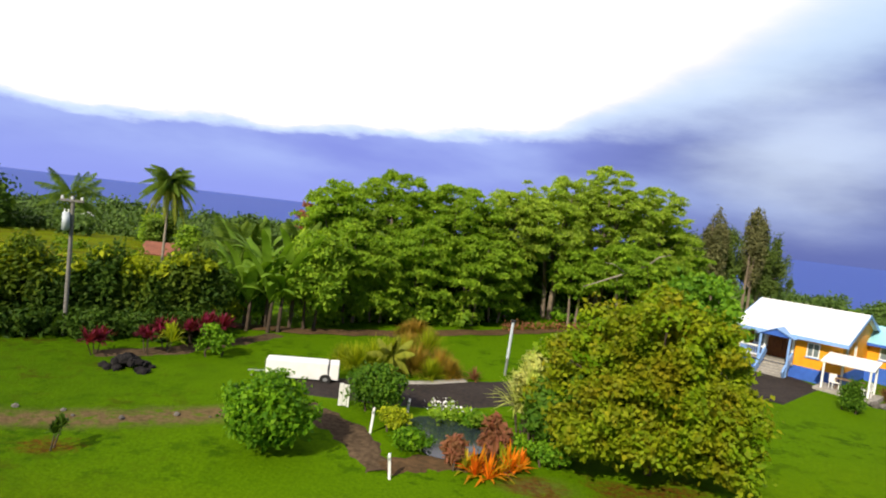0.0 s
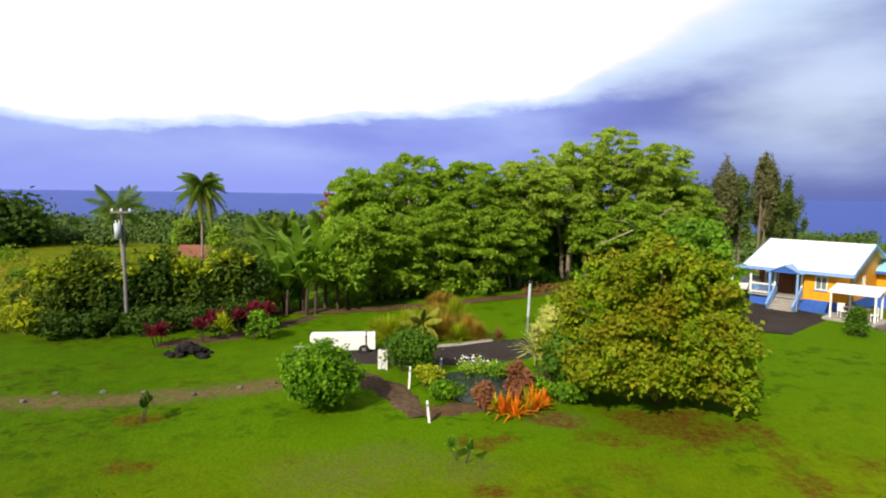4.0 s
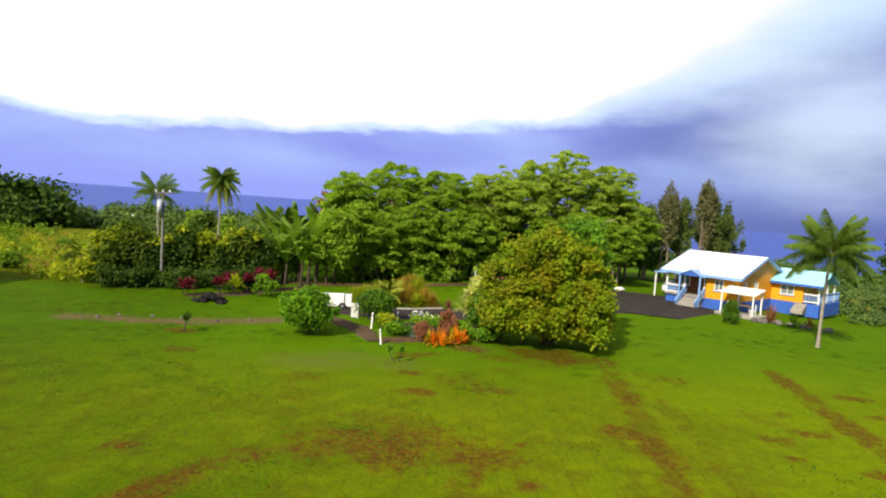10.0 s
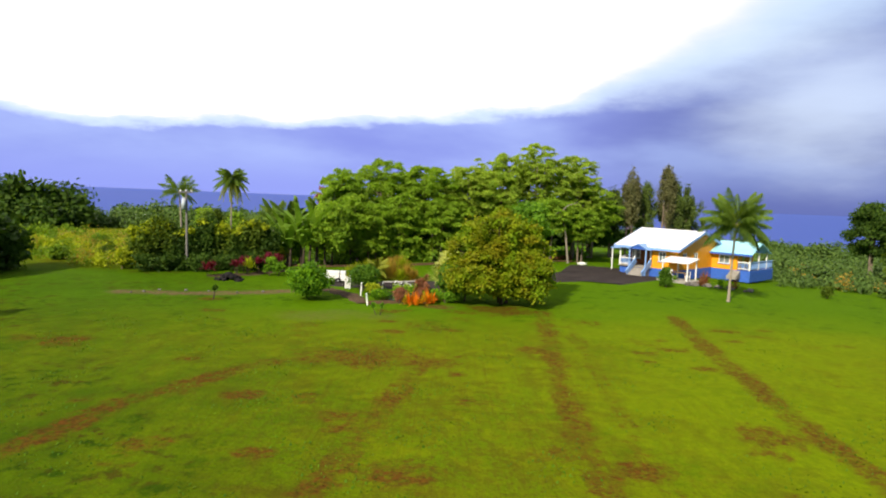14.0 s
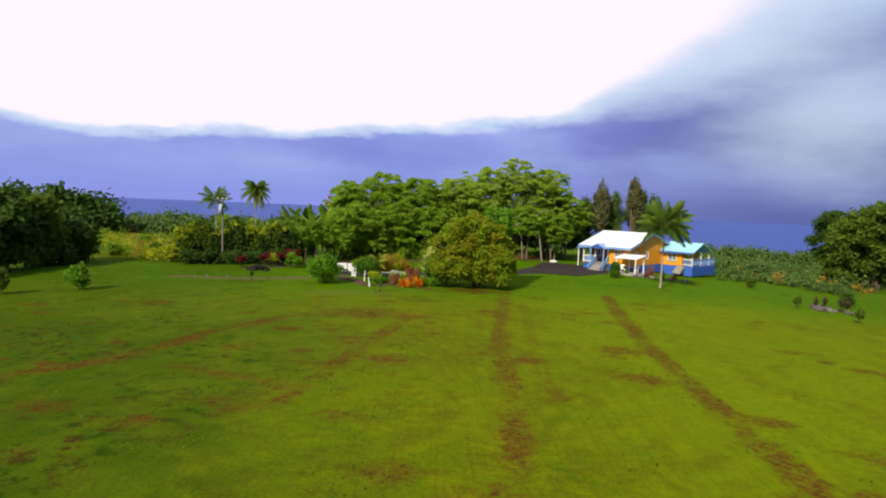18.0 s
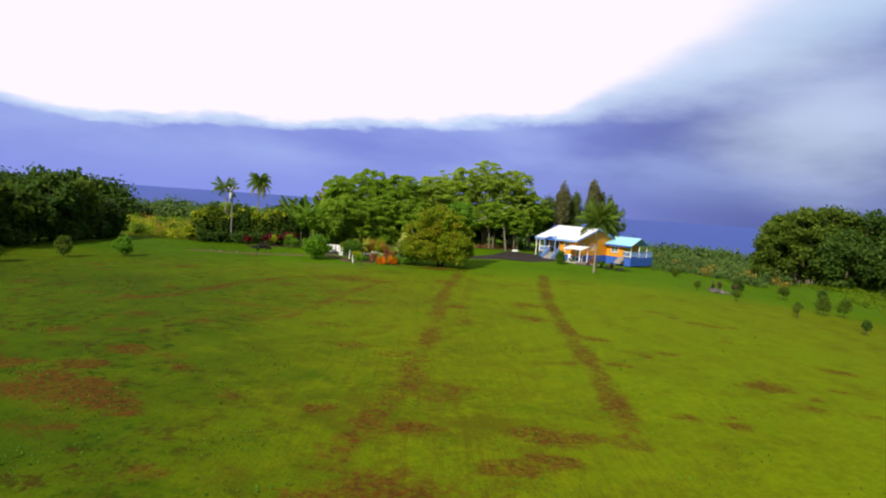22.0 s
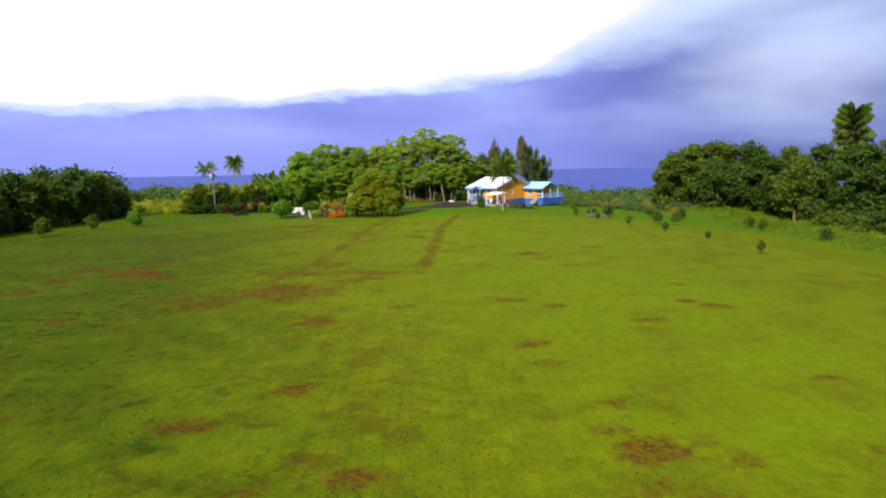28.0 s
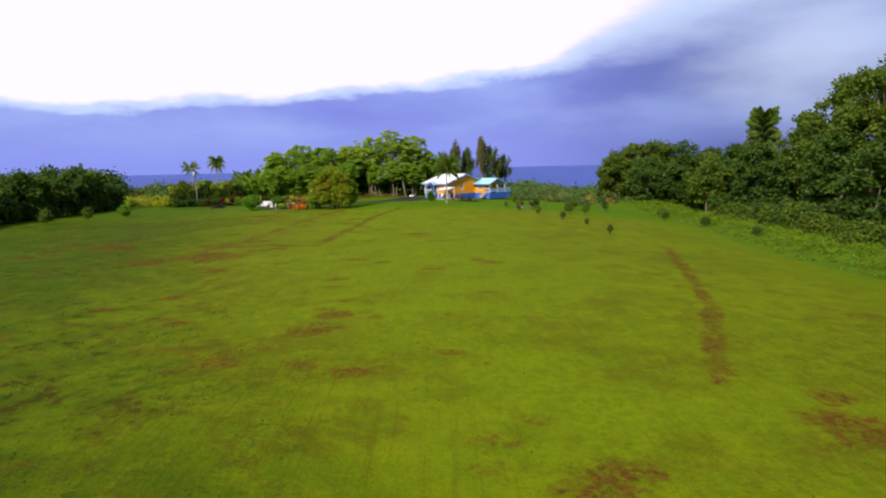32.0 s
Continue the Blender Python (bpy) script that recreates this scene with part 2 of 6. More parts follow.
M_soil = shader("brown_soil", (0.12, 0.072, 0.035), 0.95, 0.45, 5, 0.7, second=(0.075, 0.05, 0.026), spec=0.05)
M_mulch = shader("grey_brown_mulch", (0.115, 0.080, 0.048), 0.95, 0.45, 6, 0.8, spec=0.05)
M_lava = shader("black_lava_rock", (0.022, 0.020, 0.021), 0.95, 0.4, 6, 0.8, obj=0.4, spec=0.1)
M_stone = shader("grey_stone", (0.17, 0.155, 0.14), 0.9, 0.35, 5, 0.5, obj=0.3)
M_metal = shader("grey_galvanised_metal", (0.50, 0.52, 0.55), 0.4, 0.15, 6, 0.03, metal=0.7)
M_rubber = shader("black_rubber", (0.02, 0.02, 0.02), 0.8, 0.2, 20, 0.1)
M_dark = shader("dark_grey_plastic", (0.03, 0.03, 0.035), 0.5, 0.2, 10, 0.05)
M_fruit = shader("orange_fruit", (0.75, 0.25, 0.02), 0.5, 0.2, 12, 0.1)
M_wood = shader("weathered_brown_wood", (0.20, 0.13, 0.08), 0.85, 0.35, 8, 0.3, obj=0.25)
M_flower = shader("white_petals", (0.75, 0.76, 0.74), 0.6, 0.1, 10, 0.0)


def glass_mat():
    m = bpy.data.materials.new("window_glass")
    m.use_nodes = True
    b = m.node_tree.nodes["Principled BSDF"]
    b.inputs["Base Color"].default_value = (0.35, 0.42, 0.45, 1)
    b.inputs["Roughness"].default_value, b.inputs["IOR"].default_value = 0.05, 1.5
    b.inputs["Transmission Weight"].default_value = 0.6
    return m


M_glass = glass_mat()


def water_mat(name, col, rough, scale):
    m = bpy.data.materials.new(name)
    m.use_nodes = True
    t = m.node_tree
    b = t.nodes["Principled BSDF"]
    b.inputs["Base Color"].default_value = (*col, 1)
    b.inputs["Roughness"].default_value = rough
    g = t.nodes.new("ShaderNodeNewGeometry")
    n = t.nodes.new("ShaderNodeTexNoise")
    n.inputs["Scale"].default_value, n.inputs["Detail"].default_value = scale, 4
    t.links.new(g.outputs["Position"], n.inputs["Vector"])
    p = t.nodes.new("ShaderNodeBump")
    p.inputs["Strength"].default_value = 0.25
    t.links.new(n.outputs["Fac"], p.inputs["Height"])
    t.links.new(p.outputs[0], b.inputs["Normal"])
    return m


M_sea = water_mat("sea_water", (0.042, 0.080, 0.320), 0.75, 0.05)
M_sea.node_tree.nodes["Principled BSDF"].inputs["Specular IOR Level"].default_value = 0.12
M_pond = water_mat("pond_water", (0.02, 0.03, 0.035), 0.08, 3.0)


def lawn_mat():
    m = bpy.data.materials.new("mown_lawn")
    m.use_nodes = True
    t = m.node_tree
    t.nodes.clear()
    L = t.links.new
    geo = t.nodes.new("ShaderNodeNewGeometry")

    def nz(scale, detail=5.0, rough=0.6, stretch=None):
        n = t.nodes.new("ShaderNodeTexNoise")
        n.inputs["Scale"].default_value, n.inputs["Detail"].default_value, n.inputs["Roughness"].default_value = scale, detail, rough
        if stretch:
            mp = t.nodes.new("ShaderNodeMapping")
            mp.inputs["Scale"].default_value = stretch
            mp.inputs["Rotation"].default_value = (0, 0, 0.12)
            L(geo.outputs["Position"], mp.inputs["Vector"])
            L(mp.outputs[0], n.inputs["Vector"])
        else:
            L(geo.outputs["Position"], n.inputs["Vector"])
        return n.outputs["Fac"]

    def rng(v, a, b, lo=0.0, hi=1.0):
        n = t.nodes.new("ShaderNodeMapRange")
        n.interpolation_type = "SMOOTHSTEP"
        L(v, n.inputs["Value"])
        for k, q in (("From Min", a), ("From Max", b), ("To Min", lo), ("To Max", hi)):
            n.inputs[k].default_value = q
        return n.outputs["Result"]

    def mix(f, a, b):
        n = t.nodes.new("ShaderNodeMix")
        n.data_type = "RGBA"
        for s, v in ((0, f), (6, a), (7, b)):
            if isinstance(v, (tuple, float)):
                n.inputs[s].default_value = v
            else:
                L(v, n.inputs[s])
        return n.outputs[2]

    def mul(a, b, op="MULTIPLY"):
        n = t.nodes.new("ShaderNodeMath")
        n.operation, n.use_clamp = op, True
        for s, v in ((0, a), (1, b)):
            if isinstance(v, float):
                n.inputs[s].default_value = v
            else:
                L(v, n.inputs[s])
        return n.outputs[0]

    def attr(name):
        n = t.nodes.new("ShaderNodeAttribute")
        n.attribute_name = name
        return n.outputs["Fac"]

    fresh = mix(rng(nz(9.0), 0.3, 0.7), (0.078, 0.156, 0.001, 1), (0.053, 0.115, 0.001, 1))
    tired = mix(rng(nz(5.0), 0.3, 0.7), (0.106, 0.143, 0.001, 1), (0.074, 0.109, 0.001, 1))
    col = mix(mul(rng(nz(0.16, 4.0), 0.32, 0.62, 0.6, 1.0), attr("worn")), fresh, tired)
    streak = rng(nz(0.9, 5.0, 0.65, (3.2, 0.16, 1.0)), 0.47, 0.68, 0.0, 0.7)
    col = mix(mul(streak, attr("worn")), col, (0.098, 0.110, 0.002, 1))
    speck = rng(nz(4.5, 8.0, 0.7), 0.47, 0.60, 0.0, 0.8)
    col = mix(mul(speck, attr("worn")), col, (0.070, 0.050, 0.005, 1))
    deep = mul(rng(nz(1.1, 9.0, 0.76), 0.50, 0.60, 0.0, 0.9), rng(nz(0.13, 3.0), 0.44, 0.60, 0.12, 1.0))
    col = mix(deep, col, (0.026, 0.068, 0.001, 1))
    col = mix(mul(rng(nz(0.09, 3.0), 0.38, 0.62, 0.2, 0.75), attr("worn")), col, (0.120, 0.170, 0.001, 1))
    sward = rng(nz(0.8, 8.0, 0.72), 0.46, 0.66, 0.0, 0.75)
    col = mix(mul(sward, attr("worn")), col, (0.146, 0.180, 0.001, 1))
    mottle = rng(nz(0.42, 8.0, 0.78), 0.48, 0.62, 0.0, 0.75)
    col = mix(mul(mottle, attr("worn")), col, (0.078, 0.072, 0.003, 1))
    lines = rng(nz(1.6, 6.0, 0.7, (4.5, 0.10, 1.0)), 0.50, 0.66, 0.0, 0.42)
    col = mix(mul(lines, attr("worn")), col, (0.072, 0.060, 0.003, 1))
    # left turf: rough grass, plus lens-corner darkening and shade painted into the colour
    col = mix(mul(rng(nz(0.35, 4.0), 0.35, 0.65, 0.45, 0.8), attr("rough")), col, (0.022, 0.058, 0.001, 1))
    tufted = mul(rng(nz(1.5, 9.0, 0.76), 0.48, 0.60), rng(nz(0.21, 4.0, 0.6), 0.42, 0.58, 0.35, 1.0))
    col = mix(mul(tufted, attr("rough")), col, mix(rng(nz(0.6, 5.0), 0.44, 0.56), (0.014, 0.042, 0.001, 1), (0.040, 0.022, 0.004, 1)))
    dust = rng(nz(11.0, 6.0, 0.75), 0.50, 0.68, 0.0, 0.55)
    col = mix(mul(dust, attr("worn")), col, (0.040, 0.030, 0.003, 1))
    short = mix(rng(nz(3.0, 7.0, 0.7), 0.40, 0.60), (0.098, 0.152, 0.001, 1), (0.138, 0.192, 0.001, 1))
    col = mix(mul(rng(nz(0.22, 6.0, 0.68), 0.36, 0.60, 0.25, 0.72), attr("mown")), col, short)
    ragged = t.nodes.new("ShaderNodeMath")
    ragged.operation = "MULTIPLY_ADD"
    L(nz(1.9, 9.0, 0.74), ragged.inputs[0])
    ragged.inputs[1].default_value = 2.0
    lifted = t.nodes.new("ShaderNodeMath")
    lifted.operation = "SUBTRACT"
    L(attr("dirt"), lifted.inputs[0])
    lifted.inputs[1].default_value = 1.0
    L(lifted.outputs[0], ragged.inputs[2])
    bare = mul(rng(ragged.outputs[0], 0.28, 0.86), rng(nz(4.0, 8.0, 0.78), 0.38, 0.56, 0.25, 1.0))
    soil = mix(rng(nz(6.0), 0.3, 0.7), (0.118, 0.039, 0.007, 1), (0.048, 0.019, 0.005, 1))
    col = mix(mul(bare, 0.9), col, soil)
    sand = mix(rng(nz(4.0), 0.3, 0.7), (0.150, 0.098, 0.052, 1), (0.085, 0.060, 0.030, 1))
    col = mix(mul(attr("sand"), rng(nz(2.2, 6.0), 0.3, 0.55)), col, sand)
    b = t.nodes.new("ShaderNodeBsdfPrincipled")
    b.inputs["Roughness"].default_value, b.inputs["Specular IOR Level"].default_value = 0.95, 0.02
    L(col, b.inputs["Base Color"])
    bp = t.nodes.new("ShaderNodeBump")
    bp.inputs["Strength"].default_value, bp.inputs["Distance"].default_value = 0.6, 0.08
    L(nz(7.0, 6.0), bp.inputs["Height"])
    L(bp.outputs[0], b.inputs["Normal"])
    L(b.outputs[0], t.nodes.new("ShaderNodeOutputMaterial").inputs[0])
    return m


M_lawn = lawn_mat()


# ---- geometry helpers ----
def part(name, bm, material, parent=None, label="", smooth=False):
    me = bpy.data.meshes.new(name)
    bm.normal_update()
    bm.to_mesh(me)
    bm.free()
    if smooth:
        me.polygons.foreach_set("use_smooth", [True] * len(me.polygons))
    me.materials.append(material)
    ob = new(name, me)
    ob.parent = parent
    if label:
        ob["label"] = label
    return ob


def from_arrays(name, verts, faces, material, parent=None, label="", smooth=False):
    """A mesh object from an array of points and an array of faces, all with the same number of corners."""
    me = bpy.data.meshes.new(name)
    nv, nf, k = len(verts), len(faces), faces.shape[1]
    me.vertices.add(nv)
    me.vertices.foreach_set("co", np.asarray(verts, np.float32).ravel())
    me.loops.add(nf * k)
    me.loops.foreach_set("vertex_index", np.asarray(faces, np.int32).ravel())
    me.polygons.add(nf)
    me.polygons.foreach_set("loop_start", np.arange(0, nf * k, k, dtype=np.int32))
    me.update(calc_edges=True)
    if smooth:
        me.polygons.foreach_set("use_smooth", [True] * nf)
    me.materials.append(material)
    ob = new(name, me)
    ob.parent = parent
    if label:
        ob["label"] = label
    return ob


def thing(name, label, category, x=0.0, y=0.0, z=0.0, rz=0.0, group="", kind=""):
    ob = new(name)
    ob.empty_display_size = 0.2
    ob.matrix_basis = pose(x, y, z, 0, 0, rz)
    return tagged(ob, label, category, group, kind)


def add_box(bm, x0, x1, y0, y1, z0, z1):
    """A box between these limits, in the bmesh."""
    r = bmesh.ops.create_cube(bm, size=1)["verts"]
    for v in r:
        v.co = Vector((x0 + (v.co.x + 0.5) * (x1 - x0), y0 + (v.co.y + 0.5) * (y1 - y0), z0 + (v.co.z + 0.5) * (z1 - z0)))
    return r


def box(name, lim, material, parent=None, label="", bevel=0.012):
    bm = bmesh.new()
    add_box(bm, *lim)
    if bevel:
        bmesh.ops.bevel(bm, geom=bm.edges[:], offset=bevel, segments=1, affect="EDGES")
    return part(name, bm, material, parent, label)


def tube_arrays(points, radii, sides=7):
    """Rings round a line of points: a tapered tube."""
    pts = [Vector(p) for p in points]
    vs, fs = [], []
    for i, p in enumerate(pts):
        d = (pts[min(i + 1, len(pts) - 1)] - pts[max(i - 1, 0)]).normalized()
        a = d.orthogonal().normalized() if abs(d.z) < 0.99 else Vector((1, 0, 0))
        b = d.cross(a).normalized()
        for k in range(sides):
            w = 2 * math.pi * k / sides
            vs.append(p + (a * math.cos(w) + b * math.sin(w)) * radii[i])
    for i in range(len(pts) - 1):
        for k in range(sides):
            k2 = (k + 1) % sides
            fs.append((i * sides + k, i * sides + k2, (i + 1) * sides + k2, (i + 1) * sides + k))
    return np.array([tuple(v) for v in vs]), np.array(fs)


def tube(name, points, radii, material, parent=None, label="", sides=7):
    v, f = tube_arrays(points, radii, sides)
    return from_arrays(name, v, f, material, parent, label, True)


def joined(pieces):
    vs, fs, n = [], [], 0
    for v, f in pieces:
        vs.append(v)
        fs.append(f + n)
        n += len(v)
    return np.concatenate(vs), np.concatenate(fs)


def leaf_quads(centres, normals, size, rng, aspect=1.6, fold=0.25, jitter=0.75):
    """One folded leaf at each centre, facing about its normal."""
    n = len(centres)
    nor = normals + rng.normal(0, jitter, (n, 3))
    nor /= np.linalg.norm(nor, axis=1)[:, None] + 1e-9
    t = np.cross(nor, rng.normal(0, 1, (n, 3)))
    t /= np.linalg.norm(t, axis=1)[:, None] + 1e-9
    b = np.cross(nor, t)
    s = size * rng.uniform(0.6, 1.35, n)[:, None]
    tip = centres + t * s * aspect * 0.5 - nor * s * fold
    tail = centres - t * s * aspect * 0.5 - nor * s * fold * 0.3
    le, ri = centres + b * s * 0.5, centres - b * s * 0.5
    v = np.stack([tail, le, tip, ri], 1).reshape(-1, 3)
    return v, np.arange(4 * n).reshape(n, 4)


def clump(c, r, n, rng, flat=0.7, inner=0.35):
    """Points and outward ways in the shell of one foliage clump."""
    d = rng.normal(0, 1, (n, 3))
    d /= np.linalg.norm(d, axis=1)[:, None]
    rad = r * (rng.uniform(inner, 1.0, n) + np.where(rng.uniform(0, 1, n) < 0.36, rng.uniform(0, 0.6, n), 0))[:, None]
    p = d * rad * np.array([1, 1, flat])
    return p + np.asarray(c), d * 0.7 + np.array([-0.15, -0.25, 0.6])


def crown_arrays(clumps, density, size, rng, flat=0.7, aspect=1.6):
    cs, ns = [], []
    for c, r in clumps:
        n = max(12, int(density * r * r))
        p, d = clump(c, r, n, rng, flat)
        cs.append(p)
        ns.append(d)
    return leaf_quads(np.concatenate(cs), np.concatenate(ns), size, rng, aspect)


def spray_arrays(clumps, density, size, rng, aspect=3.0):
    """Flat drooping sprays of narrow leaflets, one at each clump, for feathery layered crowns."""
    cs, ns = [], []
    for c, r in clumps:
        n = max(14, int(density * r * r))
        a, q = rng.uniform(0, 2 * math.pi, n), np.sqrt(rng.uniform(0, 1, n)) * (1 + 0.25 * rng.normal(0, 1, n))
        tilt = rng.normal(0, 0.16, 2)
        dx, dy = np.cos(a) * q * r, np.sin(a) * q * r
        z = dx * tilt[0] + dy * tilt[1] - 0.28 * q * q * r + rng.normal(0, 0.07, n)
        cs.append(np.stack([dx, dy, z], 1) + np.asarray(c))
        ns.append(np.stack([np.cos(a) * 0.35, np.sin(a) * 0.35 - 0.2, np.full(n, 1.0)], 1))
    return leaf_quads(np.concatenate(cs), np.concatenate(ns), size, rng, aspect, 0.3, 0.9)


def ground_z(x, y):
    """The height of the land."""
    z = -1.25 + 0.22 * np.clip((y - 30) / 25, 0, 1)
    z = z - 0.0013 * np.clip(x - 15, 0, 70) ** 2
    z = z + 0.10 * np.sin(x * 0.11 + 1.3) * np.cos(y * 0.09) + 0.05 * np.sin(x * 0.31) * np.sin(y * 0.27 + 2)
    far = np.hypot(x, y - 10)
    fall = np.clip((far - 110) / 500, 0, 1)
    z = np.where(far > 110, z * (1 - fall) + fall * np.where(y > -200, -24.5, -3), z)
    z = z - np.clip((y - 75) / 60, 0, 1) * 2.0 * (far < 700)
    return z


def gz(x, y):
    return float(ground_z(np.float64(x), np.float64(y)))


def seg_dist(X, Y, pts):
    """The distance of grid points from a line of points."""
    best = np.full(X.shape, 1e9)
    for (x0, y0), (x1, y1) in zip(pts[:-1], pts[1:]):
        dx, dy = x1 - x0, y1 - y0
        t = np.clip(((X - x0) * dx + (Y - y0) * dy) / (dx * dx + dy * dy + 1e-9), 0, 1)
        best = np.minimum(best, np.hypot(X - x0 - t * dx, Y - y0 - t * dy))
    return best


def axis(lo, hi, step, end_lo, end_hi):
    a = list(np.arange(lo, hi + 1e-6, step))
    s, v = step, hi
    while v < end_hi:
        s *= 1.22
        v += s
        a.append(min(v, end_hi))
    s, v, b = step, lo, []
    while v > end_lo:
        s *= 1.22
        v -= s
        b.append(max(v, end_lo))
    return np.array(b[::-1] + a)


# ---- ground ----
gx, gy = axis(-38, 64, 0.4, -4800, 4800), axis(-74, 62, 0.4, -2500, 4900)
GXX, GYY = np.meshgrid(gx, gy)
nxg, nyg = len(gx), len(gy)
gverts = np.stack([GXX, GYY, ground_z(GXX, GYY)], -1).reshape(-1, 3)
gi = np.arange(nxg * nyg).reshape(nyg, nxg)
gfaces = np.stack([gi[:-1, :-1], gi[:-1, 1:], gi[1:, 1:], gi[1:, :-1]], -1).reshape(-1, 4)
ground = from_arrays("ground", gverts, gfaces, M_lawn, smooth=True)
tagged(ground, "sunlit mown green lawn with worn reddish dirt patches", "lawn", kind="structure")

TRACKS = [
    ([(19.6, 27.0), (18.0, 17.7), (16.7, 8.2), (16.3, 1.5), (15.8, -6), (15.2, -14.5), (14.5, -21)], 0.5, 0.85),
    ([(10.6, 27.3), (9.2, 15.8), (8.2, 5.6), (8.0, -2), (6.9, -16), (5.0, -24)], 0.5, 0.75),
    ([(11.9, 25.0), (10.8, 15.0), (9.8, 4.0), (9.6, -4)], 0.4, 0.5),
    ([(2.5, 11.5), (1.0, 3.2), (-0.3, -3.0)], 0.5, 0.7),
    ([(-12, -3), (-9.8, -0.7), (-8.6, 2.2), (-7.4, 6.5), (-4, 12)], 0.5, 0.8),
    ([(-6.5, -1.0), (-4.0, -1.8), (-1.8, -2.6), (-0.4, -3.8), (-0.6, -5.2), (-2.4, -6.2)], 0.45, 0.65),
    ([(46.6, -20), (44.8, -26.0), (42.6, -34), (39.3, -44.6), (36.1, -52.0), (34.5, -55.8)], 0.4, 0.8),
]
PATCHES = [
    (-2.0, 12.7, 1.2, 0.6), (0.1, 13.6, 2.3, 0.8), (2.6, 13.2, 1.5, 0.75), (-2.4, 14.0, 1.2, 0.6), (-0.6, 15.6, 1.3, 0.5), (4.0, 14.4, 1.0, 0.5), (2.9, 1.4, 1.1, 0.8),
    (14.6, 5.4, 1.2, 0.8), (14.2, 0.3, 1.2, 0.8), (-9.2, -16.9, 1.3, 1.0), (-5.8, -19.4, 1.1, 1.0), (-3.9, -19.7, 1.3, 1.0), (7.4, -20.6, 0.7, 1.0),
    (11.8, -20.7, 1.0, 1.0), (6.8, -26.3, 2.8, 0.8), (2.6, -28.8, 2.4, 0.65), (9.6, -25.2, 1.6, 0.5), (23.0, -12.5, 1.2, 0.9), (29.7, -7.7, 0.9, 0.8), (17.4, -54.0, 1.0, 0.8),
    (19.8, -49.7, 1.2, 0.8), (15.0, -52.4, 1.4, 0.6), (36.8, -59.5, 1.6, 0.8), (28.8, -63.0, 1.2, 0.8), (12.6, 24.0, 1.3, 0.55), (10.4, 22.6, 1.2, 0.5), (7.6, 27.4, 2.3, 0.95), (1.2, 26.0, 0.6, 0.9),
    (5.0, 26.0, 1.4, 0.6), (4.8, 23.7, 1.2, 0.5), (2.8, 21.3, 1.5, 0.5), (8.0, 16.3, 1.0, 0.8), (3.4, 28.0, 1.0, 1.0), (0.2, 25.6, 0.8, 0.7),
    (-6.4, -18.1, 1.0, 1.0), (-4.3, -18.9, 1.1, 1.0), (-5.3, -14.0, 1.0, 0.9), (-2.2, -15.9, 0.7, 0.7), (12.9, -20.5, 0.6, 0.9), (-8.7, -24.9, 1.0, 0.9), (-9.2, -21.0, 1.0, 0.9), (-2.9, -20.3, 0.9, 0.9), (8.0, 16.4, 0.9, 0.8), (-10.1, -10.8, 0.8, 0.8),
    (-8.4, -6.4, 1.0, 0.7), (-3.1, -5.3, 1.0, 0.6), (20.4, -44.2, 0.6, 0.8), (20.4, -47.2, 0.9, 0.9), (19.5, -45.9, 0.7, 0.7), (11.0, -42.1, 0.8, 0.8), (19.8, -48.9, 0.7, 0.7), (17.2, -52.8, 0.6, 0.7), (29.3, -62.1, 1.0, 0.9), (37.7, -57.1, 0.9, 0.8), (46.9, -45.2, 1.4, 0.6),
    (-12.4, 27.3, 0.9, 0.8), (-4.0, 20.5, 1.0, 0.6), (-6, 24, 1.0, 0.4), (30, -48, 2.0, 0.4), (24, -40, 2.2, 0.35), (13, -38, 2.0, 0.35),
]
DIRT_RNG = np.random.default_rng(4)
dirt = np.zeros(GXX.shape)
wob = 0.5 * np.sin(GXX * 1.7 + np.sin(GYY * 0.9) * 2) + 0.5 * np.sin(GYY * 1.9 + np.sin(GXX * 1.1) * 2)
for pts, w, amount in TRACKS:
    d = seg_dist(GXX, GYY, pts) + wob * 0.12
    dirt = np.maximum(dirt, 1.02 * amount * np.clip(1.65 - d / (1.15 * w), 0, 1) * (0.85 + 0.15 * np.sin(GYY * 0.8 + GXX)))
for x, y, r, amount in PATCHES:
    d = np.hypot((GXX - x) / 1.3, GYY - y) + wob * 0.25 * r
    dirt = np.maximum(dirt, amount * 0.97 * np.clip(1.4 - d / r, 0, 1))
for k in range(240):
    x, y, r = DIRT_RNG.uniform(-22, 30), DIRT_RNG.uniform(-62, 24), DIRT_RNG.uniform(0.25, 0.7)
    dirt = np.maximum(dirt, DIRT_RNG.uniform(0.4, 0.9) * np.clip(1.6 - (np.hypot((GXX - x) / 1.5, GYY - y) + wob * 0.1) / r, 0, 1))
worn = np.clip((26 - GYY) / 10, 0, 1) * np.clip((GYY + 90) / 8, 0, 1) * np.clip(1 - (np.abs(GXX - 8) - 40) / 15, 0.3, 1)
worn = worn * (0.55 + 0.45 * np.clip((GXX + 10) / 20, 0, 1))
sand = 0.95 * np.clip(1.5 - (seg_dist(GXX, GYY, [(-19, 28.5), (-15, 29.1), (-11.8, 30.0), (-8.4, 31.6)]) + wob * 0.2) / 0.8, 0, 1)
for x, y, r in ((-4.4, 23.2, 1.3), (-2.8, 24.6, 0.9), (-0.6, 23.7, 0.9), (3.4, 28, 0.8)):
    sand = np.maximum(sand, 0.28 * np.clip(1.6 - np.hypot((GXX - x) / 1.4, GYY - y) / r, 0, 1))
